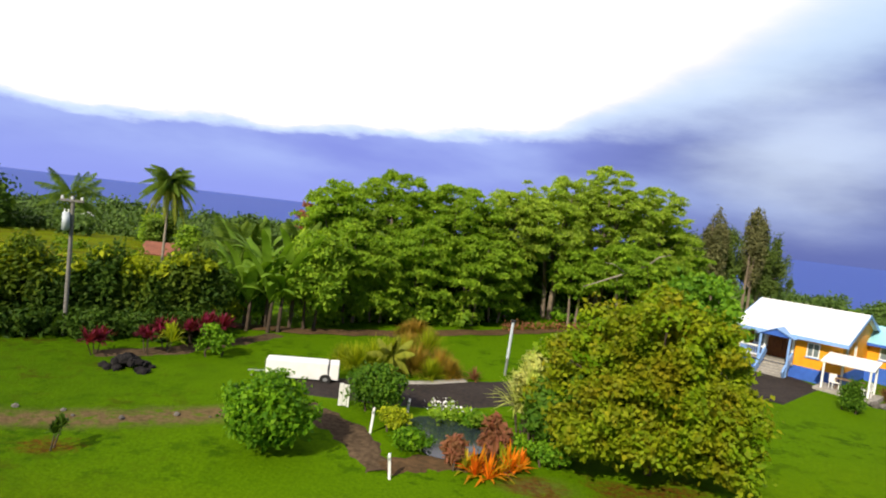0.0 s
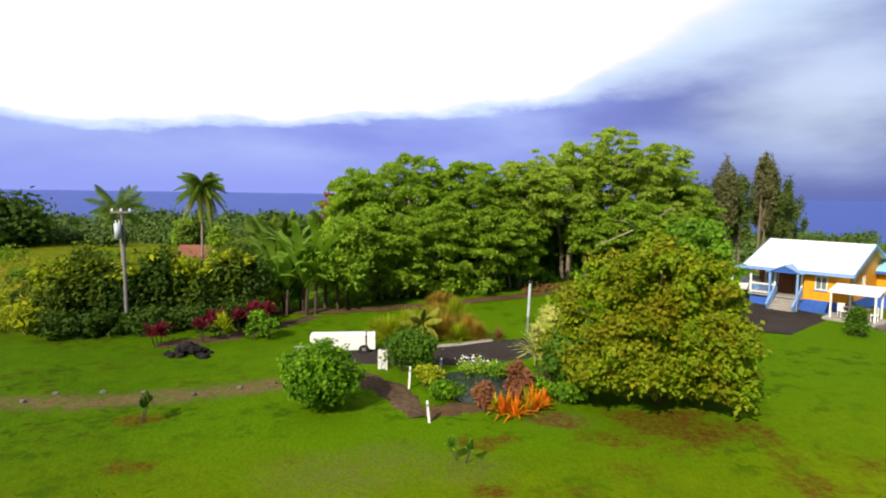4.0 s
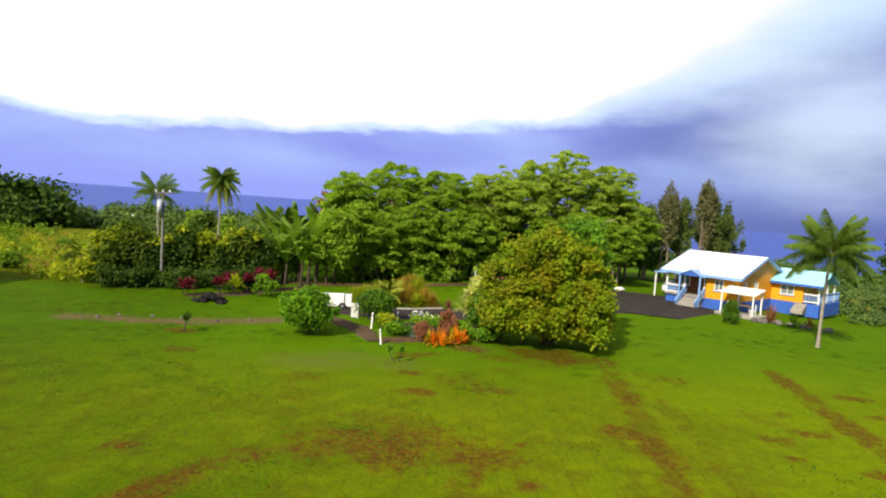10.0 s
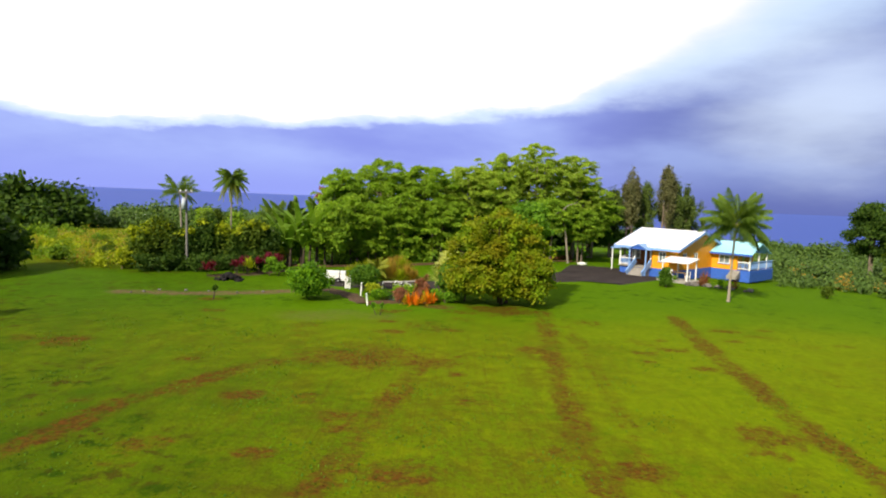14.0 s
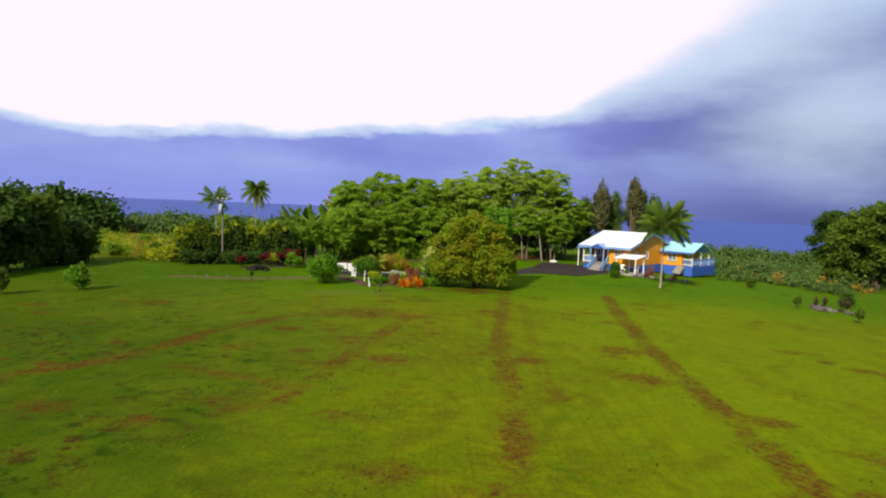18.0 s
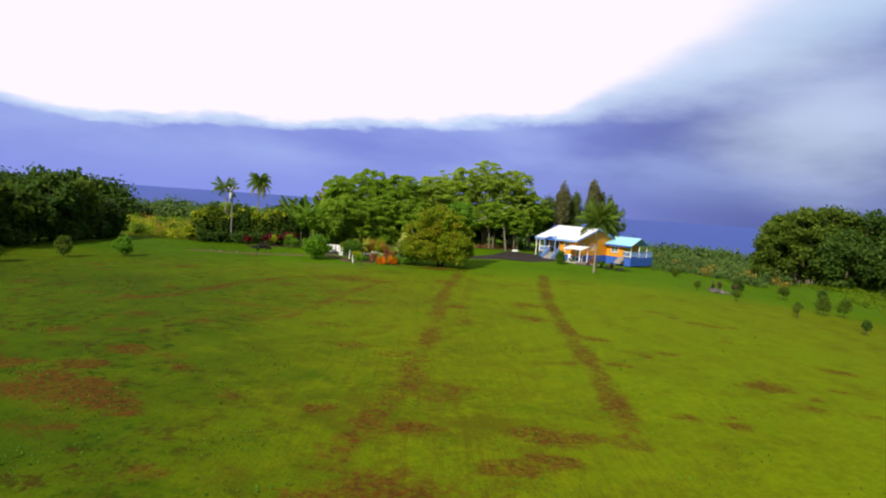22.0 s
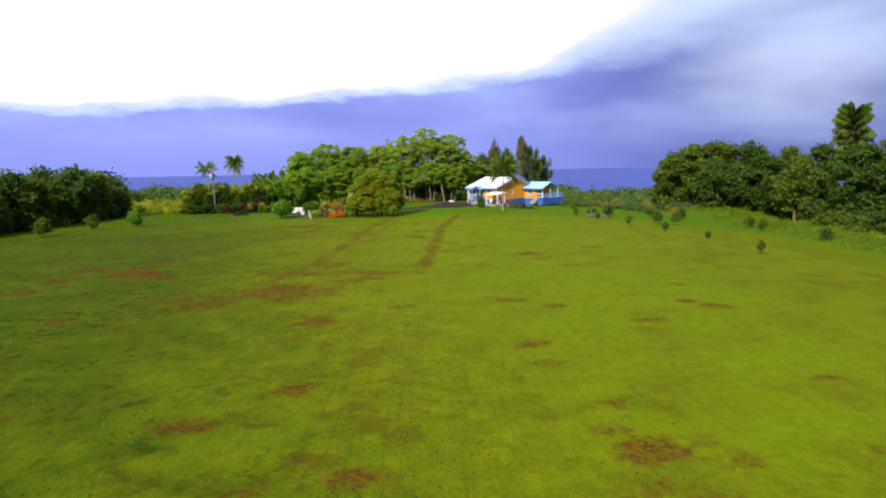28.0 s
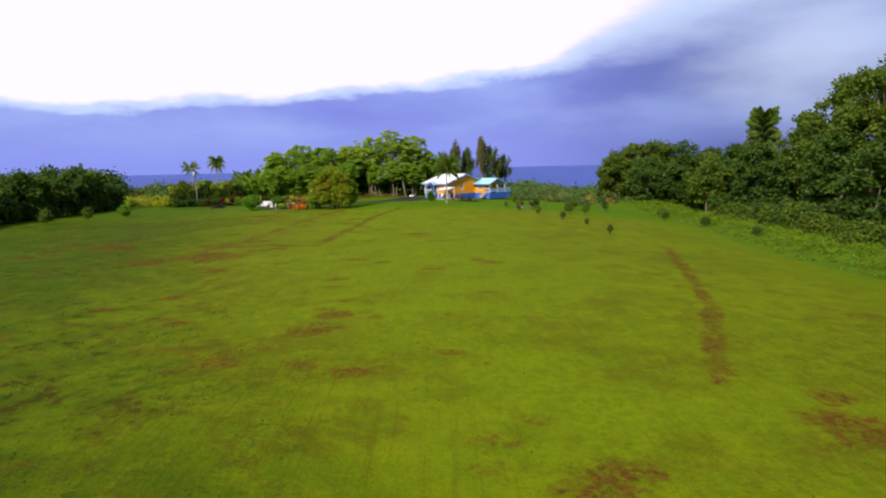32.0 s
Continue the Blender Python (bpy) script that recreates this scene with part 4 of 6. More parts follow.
bmesh.ops.bevel(bm, geom=bm.edges[:], offset=0.035, segments=2, affect="EDGES")
part("body", bm, M_white, TR)
TR.matrix_basis = TR.matrix_basis @ Matrix.Diagonal((1, 1, 0.78, 1))
box("tailgate", (1.22, 1.66, -0.43, 0.43, 0.2, 1.2), M_white, TR, "white rear panel", 0.02)
box("seam", (1.14, 1.23, -0.42, 0.42, 0.24, 1.18), M_dark, TR, "dark gap before the rear panel")
for s in (-1, 1):
    w = bmesh.new()
    bmesh.ops.create_cone(w, cap_ends=True, segments=20, radius1=0.27, radius2=0.27, depth=0.18, matrix=pose(1.05, s * 0.50, 0.27, 90))
    wo = part("wheel", w, M_rubber, TR)
    w = bmesh.new()
    bmesh.ops.create_cone(w, cap_ends=True, segments=12, radius1=0.14, radius2=0.11, depth=0.20, matrix=pose(1.05, s * 0.505, 0.27, 90))
    part("rim", w, M_metal, wo)
box("drawbar", (-2.6, -1.5, -0.05, 0.05, 0.3, 0.38), M_metal, TR, "grey steel drawbar")
box("jockey_leg", (-2.45, -2.38, -0.04, 0.04, 0.0, 0.32), M_metal, TR)


# ---- trees ----
def tree(name, label, x, y, top, radius, low, leaf, seed, n_clump=22, clump_r=1.3, size=0.30, density=110, flat=0.6, bark=M_bark, trunks=1, z=None, cat="tree", group="", lean=0.0, dome=1.0, fill=0.35, aspect=1.6, limbs=5, lobes=(), spray=False, ragged=0.0):
    """A tree at x, y: tapered trunk with limbs and a crown of many leaves in clumps. top, low: world heights of the crown's top and underside."""
    rng = np.random.default_rng(seed)
    z0 = gz(x, y) - 0.05 if z is None else z
    T = thing(name, label, cat, x, y, z0, group=group)
    hi, lo = top - z0, low - z0
    mid = (hi + lo) / 2
    half = (hi - lo) / 2
    clumps = []
    for k in range(n_clump):
        u = rng.uniform(0, 2 * math.pi)
        v = rng.uniform(-0.75, 1.0)
        w = math.sqrt(max(0.0, 1 - abs(v) ** (2 * dome)))
        q = 1.0 if rng.uniform() > fill else rng.uniform(0.3, 0.8)
        r = clump_r * rng.uniform(0.7, 1.25)
        rr = max(0.1, radius - r * 0.75) * (1 + ragged * rng.normal(0, 0.8))
        c = (math.cos(u) * rr * w * q * rng.uniform(0.85, 1.12) + lean * v, math.sin(u) * rr * w * q * rng.uniform(0.85, 1.12), mid + v * (half - r * flat * 0.8) * (q if v > 0 else 1) + ragged * rng.normal(0, 1.6))
        clumps.append((c, r))
    if lobes:
        clumps = []
        for lx, ly, lz, lr in lobes:
            for k in range(int(n_clump * lr * lr / sum(q[3] ** 2 for q in lobes))):
                w = Vector((rng.normal(), rng.normal(), rng.normal() + 0.25)).normalized() * (lr * rng.uniform(0.78, 1.05))
                clumps.append(((lx + w.x, ly + w.y, max(1.3, lz + w.z * 0.85)), clump_r * rng.uniform(0.6, 1.3)))
    clumps.append(((lean, 0, hi - clump_r * flat), clump_r))
    v, f = spray_arrays(clumps, density, size, rng, aspect) if spray else crown_arrays(clumps, density, size, rng, flat, aspect)
    from_arrays("crown", v, f, leaf, T)
    r0 = max(0.04, 0.011 * hi + 0.014 * radius)
    for k in range(trunks):
        a = 2 * math.pi * k / max(1, trunks) + rng.uniform(0, 1)
        s = 0.0 if trunks == 1 else 0.35
        e = 0.15 if trunks == 1 else 0.25
        bx, by = math.cos(a) * s, math.sin(a) * s
        pts = [(bx, by, -0.15), (bx * 1.3, by * 1.3, lo * 0.5 + 0.2), (math.cos(a) * radius * e, math.sin(a) * radius * e, mid * 0.85), (math.cos(a) * radius * e * 1.6 + lean * 0.5, math.sin(a) * radius * e * 1.6, hi * 0.86)]
        tube("trunk", pts, [r0 * 1.25, r0, r0 * 0.6, r0 * 0.15], bark, T)
    order = rng.permutation(len(clumps) - 1)[:limbs]
    for k in order:
        c, r = clumps[int(k)]
        b0 = Vector((0.03 * c[0], 0.03 * c[1], lo + (c[2] - lo) * 0.25))
        tube("limb", [b0, b0.lerp(Vector(c), 0.5) + Vector((0, 0, 0.25)), Vector(c)], [r0 * 0.5, r0 * 0.32, r0 * 0.1], bark, T, sides=5)
    return T


# the wood behind the driveway
W_LBL = "spreading rain-forest tree with layered light green crown"
for x, y, top, r, low, mat, s in (
        (-8.2, 55, 8.9, 3.0, 1.5, M_forest, 1), (-3.9, 60, 10.4, 4.2, 3.0, M_forest, 2), (1.2, 60, 10.0, 4.2, 3.0, M_forest, 3),
        (6.6, 62, 10.2, 3.9, 4.0, M_forest_light, 4), (10.8, 64, 12.1, 4.2, 3.8, M_forest_light, 5), (15.4, 65, 13.5, 4.6, 3.6, M_forest_light, 6),
        (20.4, 66.5, 12.5, 4.0, 2.6, M_forest_light, 7), (23.8, 69, 8.8, 3.2, 1.5, M_forest, 8)):
    tree("rainforest_tree", W_LBL, x, y, top, r, low, mat, s, 300, 0.58, 0.11, 330, 0.3, M_bark, 3, group="rainforest trees", limbs=9, aspect=3.2, spray=True, fill=0.5, ragged=0.13)
for x, y, top, r, low, mat, s in (
        (-1.6, 54.5, 6.4, 3.2, -0.2, M_forest, 11), (2.8, 56, 6.2, 2.8, 0.0, M_forest, 12), (-6.0, 51.5, 6.0, 2.6, -0.4, M_forest, 13),
        (5.2, 58.6, 6.0, 2.6, -0.4, M_forest, 16), (12.5, 61.0, 6.0, 2.4, 1.5, M_forest, 17), (-4.2, 52.6, 5.2, 2.2, -0.6, M_forest, 18),
        (16.5, 60.5, 6.8, 3.4, 2.2, M_forest, 14), (20.6, 61.5, 5.6, 2.6, 1.2, M_forest, 15)):
    tree("understory_tree", "dense dark green tree at the edge of the wood", x, y, top, r, low, mat, s, 190, 0.52, 0.115, 330, 0.3, M_bark, 2, group="trees at the edge of the wood", limbs=5, aspect=3.2, spray=True, fill=0.5, ragged=0.13)
for x, y, top, r, s in ((-4, 66, 6.5, 4.5, 21), (4, 68, 6.5, 4.5, 22), (11, 70, 7, 4.5, 23), (18, 72, 7.5, 4.5, 24), (25, 75, 7.5, 4, 25), (29, 79, 8, 4, 26), (0, 58.5, 3, 3, 27), (7.5, 66.5, 4.5, 3.5, 28), (13.5, 67.5, 5, 3.5, 29)):
    tree("dark_tree", "shaded dark green tree deep in the wood", x, y, top, r, -1.0, M_bush, s, 60, 0.95, 0.20, 260, 0.5, M_bark_dk, 1, group="shaded trees of the wood", limbs=2, aspect=2.6, spray=True)
# understorey of ferns and low shrubs along the wood's edge
rng = np.random.default_rng(77)
cl = []
for k in range(60):
    u = rng.uniform(0, 1)
    cl.append(((1 + 21 * u + rng.normal(0, 0.8), 57.5 + 8 * u + rng.uniform(0, 5), -0.9 + rng.uniform(0, 0.6)), rng.uniform(0.5, 1.1)))
v, f = crown_arrays(cl, 90, 0.28, rng, 0.7)
tagged(from_arrays("undergrowth", v, f, M_bright), "low bright green undergrowth beneath the wood", "undergrowth", kind="stuff")
cl = []
for k in range(70):
    u = rng.uniform(0, 1)
    cl.append(((-9 + 12 * u + rng.normal(0, 0.6), 49.8 + 4.5 * u + rng.uniform(0, 4.5), -0.8 + rng.uniform(0, 1.1)), rng.uniform(0.5, 1.0)))
v, f = crown_arrays(cl, 110, 0.26, rng, 0.7)
tagged(from_arrays("undergrowth", v, f, M_forest), "leafy green undergrowth beneath the wood", "undergrowth", kind="stuff")
# a bleached dead limb
DL = thing("dead_limb", "bleached bare limb leaning out of the wood", "branch", 17.6, 58.4, gz(17.6, 58.4))
tube("bough", [(1.2, 1.0, -0.1), (0.6, 0.4, 3.6), (-0.2, -0.3, 6.2), (-2.6, -0.5, 5.1), (-5.4, -0.6, 3.9)], [0.14, 0.12, 0.10, 0.08, 0.03], M_palmtrunk, DL)
tube("twig", [(-2.0, -0.45, 5.4), (-3.0, -0.4, 6.0), (-3.8, -0.5, 6.1)], [0.06, 0.04, 0.02], M_palmtrunk, DL)
tube("twig", [(-0.2, -0.3, 6.2), (0.6, -0.4, 7.0), (1.6, -0.4, 7.3)], [0.07, 0.05, 0.02], M_palmtrunk, DL)

# tall narrow conifers
for x, y, top, r, mat, s in ((30.3, 73.7, 11.8, 1.35, M_conifer, 31), (37.0, 78, 12.4, 1.5, M_conifer, 32), (33.4, 76.5, 9.8, 1.7, M_conifer_dk, 33), (39.5, 80, 10.2, 2.6, M_conifer_dk, 34), (43.0, 84, 8.0, 2.6, M_conifer_dk, 36), (27.6, 73, 8.6, 1.8, M_conifer_dk, 35)):
    tree("conifer", "tall narrow ironwood conifer with drooping foliage", x, y, top, r, 2.2 if mat is M_conifer else 1.2, mat, s, 56, 0.5, 0.12, 520, 2.2, M_bark, 2, group="tall conifers", dome=1.0, aspect=4.0, limbs=6)

# the round tree on the lawn
tree("round_tree", "broad round tree with olive-yellow foliage on the lawn", 8.1, 30.5, 5.75, 4.2, -0.5, M_olive, 41, 340, 0.62, 0.14, 640, 0.75, M_bark_dk, 3, limbs=8,
     lobes=((-0.9, -0.2, 5.1, 1.9), (-2.4, 0.2, 3.6, 1.8), (0.8, -0.5, 4.3, 1.9), (1.8, 0.3, 3.5, 1.6), (-0.6, -1.6, 2.9, 1.8), (1.6, -1.4, 2.4, 1.6), (-2.5, -1.2, 2.1, 1.5), (2.2, 0.5, 2.2, 1.4), (0.2, 1.7, 3.7, 1.9), (-3.1, 0.9, 2.0, 1.3), (-0.4, 0.8, 3.2, 1.9), (-1.0, -1.5, 1.5, 1.4), (1.2, -1.7, 1.5, 1.3), (-2.2, -0.4, 1.3, 1.3), (2.0, 0.0, 1.4, 1.3)))
tree("green_shrub", "leafy bright green shrub at the foot of the round tree", 4.9, 30.9, 1.9, 1.6, -1.0, M_bush, 49, 60, 0.5, 0.16, 380, 0.75, M_bark_dk, 3, cat="shrub", limbs=3, aspect=2.0)
tree("fern_leaf_tree", "fresh green feathery tree behind the round tree", 10.2, 32.2, 6.3, 1.9, 2.6, M_fern, 42, 40, 0.6, 0.15, 420, 0.6, M_bark_dk, 1, limbs=3)
tree("variegated_shrub", "cream and green variegated shrub beside the round tree", 4.3, 33.3, 2.3, 1.35, -0.9, M_cream, 43, 40, 0.42, 0.13, 520, 0.7, M_bark_dk, 3, cat="shrub", limbs=2, aspect=2.6)
tree("citrus_tree", "low round citrus tree with bright glossy leaves", -5.95, 28.95, 1.35, 1.6, -1.1, M_citrus, 44, 60, 0.46, 0.12, 640, 0.75, M_bark_dk, 1, limbs=3, fill=0.25, aspect=2.0, dome=1.3)
tree("flowering_bush", "dense green bush with small pale flowers by the driveway", -2.6, 33.6, 0.85, 1.3, -1.0, M_bush, 45, 46, 0.42, 0.11, 520, 0.85, M_bark_dk, 3, cat="bush", limbs=2)
tree("house_bush", "round clipped green bush on the lawn before the house", 24.4, 42.2, 0.75, 0.78, -1.25, M_bush, 46, 50, 0.36, 0.10, 520, 0.9, M_bark_dk, 3, cat="bush", limbs=2)
tree("glossy_tree", "dense glossy green tree beside the banana plants", -8.2, 48.0, 5.4, 2.2, -0.5, M_forest, 47, 44, 0.8, 0.18, 520, 0.75, M_bark_dk, 2, limbs=3, aspect=2.2)
tree("red_sapling_tree", "thin tree with reddish young leaves above the wood", -12.5, 66, 7.2, 1.2, 4.0, M_brown_leaf, 48, 10, 0.6, 0.25, 120, 0.6, M_bark_dk, 1, limbs=3)
for x, y, h, r, mat, s in ((-11.4, 39.4, 1.7, 0.95, M_bright, 51), (-0.9, 30.1, 0.75, 0.75, M_citrus, 52), (-1.7, 32.0, 0.9, 0.65, M_yellow, 53), (2.9, 30.3, 0.9, 0.7, M_bright, 54), (4.2, 30.0, 0.8, 0.8, M_bright, 55), (1.6, 33.6, 0.5, 0.7, M_bright, 56)):
    g = gz(x, y)
    tree("garden_shrub", "low leafy green garden shrub in the bed", x, y, g + h, r, g + 0.15, mat, s, 26, 0.32, 0.11, 480, 0.8, M_bark_dk, 2, cat="shrub", group="garden shrubs", limbs=1)

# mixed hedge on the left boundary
for k in range(9):
    u = k / 8
    x, y = -23.4 + 9.6 * u, 40.4 + 4.4 * u
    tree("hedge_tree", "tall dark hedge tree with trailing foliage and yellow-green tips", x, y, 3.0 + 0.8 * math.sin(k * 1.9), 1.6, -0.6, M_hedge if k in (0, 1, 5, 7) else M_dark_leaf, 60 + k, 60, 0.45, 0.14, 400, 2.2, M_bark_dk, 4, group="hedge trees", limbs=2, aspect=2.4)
    cl = [((rngv * 1.2 - 0.6 + x, y - 0.7 + 0.3 * rngv, 2.4 + 0.5 * math.sin(k * 1.9) + 0.5 * rngv - (2.0 * (rngv * 7 % 1) if k < 3 else 0)), 0.6) for rngv in ((0.0, 0.2, 0.5, 0.75, 0.9) if k < 3 else (0.1, 0.5, 0.8) if k in (5, 6, 7) else (0.4,))]
    v, f = crown_arrays(cl, 300, 0.20, np.random.default_rng(160 + k), 0.7, 2.2)
    tagged(from_arrays("hedge_flush", v, f, M_yellow), "yellow-green young leaves on top of the hedge", "foliage", kind="stuff")
for x, y, h, r, mat, s in ((-24.6, 39.6, 2.8, 1.2, M_yellow, 81), (-26.6, 43.5, 1.8, 1.0, M_tallgrass, 82), (-30, 47, 1.6, 1.0, M_hedge, 83), (-33.5, 44, 1.5, 0.9, M_tallgrass, 84), (-13.2, 45.5, 3.0, 1.3, M_yellow, 85), (-11.8, 47.5, 3.6, 1.3, M_bright, 86), (-34, 52, 2.6, 1.5, M_tallgrass, 87), (-27, 52, 2.2, 1.2, M_bright, 88)):
    g = gz(x, y)
    tree("meadow_shrub", "loose yellow-green shrub at the meadow's edge", x, y, g + h * 0.72, r * 0.85, g + 0.2, mat, s, 26, 0.55, 0.19, 260, 0.9, M_bark, 3, cat="shrub", group="meadow shrubs", limbs=2, aspect=2.4)

# low dark leaf clumps along the hedge line and just before it
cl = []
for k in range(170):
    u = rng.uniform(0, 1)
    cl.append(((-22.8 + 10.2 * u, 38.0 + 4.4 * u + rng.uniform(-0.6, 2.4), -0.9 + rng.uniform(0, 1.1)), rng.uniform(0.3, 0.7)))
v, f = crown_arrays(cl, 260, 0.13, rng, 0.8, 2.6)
tagged(from_arrays("hedge_undergrowth", v, f, M_dark_leaf), "dark leaf clumps along the foot of the hedge", "undergrowth", kind="stuff")

# overgrown meadow beyond the lawn's edge
rmeadow = np.random.default_rng(611)
for label, mat, n, tall, size in (("tall yellow-green grass of the overgrown meadow", M_tallgrass, 230, 0.9, 0.10), ("yellow-green leafy weeds in the overgrown meadow", M_yellow, 90, 1.3, 0.12), ("dry straw-coloured stems in the overgrown meadow", M_drygrass, 60, 1.6, 0.07)):
    cl = []
    for k in range(n):
        x, y = rmeadow.uniform(-46, -24.5), rmeadow.uniform(39, 66)
        if y < 44 and x < -31:
            continue
        cl.append(((x, y, gz(x, y) + rmeadow.uniform(0.1, 0.6) * tall), rmeadow.uniform(0.35, 0.8) * tall))
    v, f = crown_arrays(cl, 170, size, rmeadow, 1.0, 4.0)
    tagged(from_arrays("meadow_growth", v, f, mat), label, "meadow", kind="stuff")

# dark row of shrubs and trees along the left side of the lawn
for k in range(17):
    u = k / 16
    x, y = -33.5 - 3.5 * math.sin(u * 3), -26 + 62 * u
    tp = 4.3 + 1.1 * math.sin(k * 2.3) + 1.4 * (1 if k in (11, 13, 14, 15) else 0)
    tree("boundary_tree", "dark green boundary tree in a dense row", x, y, tp, 2.7, -1.2, M_dark_leaf if k % 3 else M_hedge, 100 + k, 34, 1.05, 0.30, 130, 0.95, M_bark_dk, 3, group="boundary trees", limbs=2, aspect=2.2)
rb = np.random.default_rng(88)
cl = []
for k in range(150):
    u = rb.uniform(0, 1)
    cl.append(((-32.0 - 3.5 * math.sin(u * 3) + rb.uniform(-1.6, 0.8), -27 + 64 * u, -0.6 + rb.uniform(0, 1.0)), rb.uniform(0.6, 1.2)))
v, f = crown_arrays(cl, 110, 0.24, rb, 0.9, 2.2)
tagged(from_arrays("boundary_undergrowth", v, f, M_dark_leaf), "dense dark undergrowth below the boundary trees", "undergrowth", kind="stuff")
for x, y, h, s in ((-28.3, 9.2, 2.1, 140), (-26.2, 15.6, 1.9, 141), (-22.5, 18.8, 2.0, 142)):
    g = gz(x, y)
    tree("young_lawn_tree", "small round dark green tree on the lawn", x, y, g + h, 0.88 if s != 141 else 0.7, g + 0.05, M_fern if s == 142 else M_hedge, s, 40, 0.36, 0.13, 420, 0.9, M_bark_dk, 1, group="young lawn trees", limbs=2)

# small trees and bushes on the right of the lawn
for x, y, h, r, s in ((37.3, 28.5, 1.3, 0.42, 1), (38.6, 22.0, 1.5, 0.42, 2), (42.5, 29.5, 2.3, 0.8, 3), (40.5, 14.4, 1.8, 0.5, 4), (46.0, 19.4, 2.2, 0.85, 5), (42.8, 8.8, 1.5, 0.42, 6), (49.0, 20.8, 2.2, 0.85, 7),
                     (50.0, 33.4, 2.3, 0.85, 8), (56.0, 35.2, 2.3, 0.85, 9), (44.3, 1.3, 1.1, 0.3, 10), (44.4, -8.6, 1.4, 0.42, 11), (62.5, -5.6, 2.3, 0.8, 12), (40.8, 44.0, 1.5, 0.6, 13), (65.6, 33.0, 2.6, 1.1, 14), (64.5, 12.7, 2.3, 0.9, 15), (62.8, 24.0, 2.4, 0.9, 16)):
    g = gz(x, y)
    tree("young_orchard_tree", "young dark green orchard tree on the mown slope", x, y, g + h * 0.85, r * 0.9, g + 0.2, M_dark_leaf if s % 3 == 0 else M_hedge, 200 + s, 13, 0.24 * (1 if r < 0.6 else 1.6), 0.11, 520, 1.2, M_bark_dk, 1, group="young orchard trees", limbs=2)

# tall grass bank on the right boundary
rng = np.random.default_rng(9)


def blades(points, height, width, rng, droop=0.35):
    """Bent grass blades, two quads each, at these points."""
    n = len(points)
    a = rng.uniform(0, 2 * math.pi, n)
    d = np.stack([np.cos(a), np.sin(a), np.zeros(n)], 1)
    s = np.stack([-np.sin(a), np.cos(a), np.zeros(n)], 1)
    h = height * rng.uniform(0.55, 1.2, n)[:, None]
    w = width * rng.uniform(0.6, 1.3, n)[:, None]
    up = np.array([0, 0, 1.0])
    p0, p1 = points, points + up * h * 0.6 + d * h * droop * 0.35
    p2 = points + up * h + d * h * droop
    v = np.stack([p0 - s * w, p0 + s * w, p1 + s * w * 0.8, p1 - s * w * 0.8, p2 + s * w * 0.15, p2 - s * w * 0.15], 1).reshape(-1, 3)
    b = np.arange(n) * 6
    f = np.concatenate([np.stack([b, b + 1, b + 2, b + 3], 1), np.stack([b + 3, b + 2, b + 4, b + 5], 1)])
    return v, f


def bank_height(x, y):
    """How high the overgrown bank stands above the land."""
    d = np.clip((x - (59.5 + 2.6 * np.sin(y * 0.09) + np.clip((y - 15) * 0.28, 0, 9))) / 9.0, 0, 1)
    rise = d * d * (3 - 2 * d)
    humps = 0.5 + 0.5 * np.sin(x * 0.62 + 2 * np.sin(y * 0.21)) * np.cos(y * 0.47 + np.sin(x * 0.33))
    rise = rise * np.clip((y + 112) / 30, 0, 1)
    return rise * (1.0 + 0.75 * humps) + 1.7 * np.exp(-((x - 68) / 6) ** 2 - ((y - 50) / 10) ** 2)


bx, by = np.meshgrid(np.arange(52, 110, 0.6), np.arange(-115, 75, 0.6))
bz = ground_z(bx, by) - 0.06 + bank_height(bx, by)
bi = np.arange(bx.size).reshape(bx.shape)
bank = from_arrays("grass_bank", np.stack([bx, by, bz], -1).reshape(-1, 3), np.stack([bi[:-1, :-1], bi[:-1, 1:], bi[1:, 1:], bi[1:, :-1]], -1).reshape(-1, 4),
                   shader("bank_turf", (0.075, 0.150, 0.004), 0.95, 0.3, 3, 0.6, second=(0.055, 0.115, 0.004), spec=0.03), smooth=True)
tagged(bank, "overgrown grassy bank along the lawn", "bank", kind="structure")
M_bankgrass = leafy("bank_grass_blades", (0.135, 0.225, 0.004), (0.100, 0.175, 0.004), 0.2, 0.3)
cl = []
for k in range(900):
    x, y = 59.0 + abs(rng.normal(0, 1)) * 6, rng.uniform(-66, 66)
    x += 2.6 * math.sin(y * 0.09) + min(9, max(0, (y - 15) * 0.28))
    bh = float(bank_height(np.float64(x), np.float64(y)))
    if bh > 0.10:
        cl.append(((x, y, gz(x, y) + bh - 0.1), rng.uniform(0.5, 1.25) * min(1.0, 0.45 + 0.6 * bh)))
v, f = crown_arrays(cl, 260, 0.085, rng, 0.62, 4.5)
tagged(from_arrays("tall_grass", v, f, M_bankgrass), "soft mounds of tall uncut green grass on the bank", "grass", kind="stuff")
for k in range(46):
    y = -52 + 2.55 * k + rng.uniform(-0.9, 0.9)
    x = 73.0 + 2.0 * math.sin(y * 0.09) + min(9, max(0, (y - 15) * 0.28)) * 0.7 + rng.uniform(-1.5, 2.5)
    g = gz(x, y) + float(bank_height(np.float64(x), np.float64(y)))
    tree("bank_shrub", "dense dark green shrub at the foot of the boundary trees", x, y, g + rng.uniform(2.2, 4.4), rng.uniform(1.7, 2.5), g - 0.5, M_hedge if k % 3 else M_dark_leaf, 900 + k, 26, 0.85, 0.27, 120, 0.85, M_bark_dk, 2, z=g - 0.3, cat="shrub", group="shrubs on the bank", limbs=1)

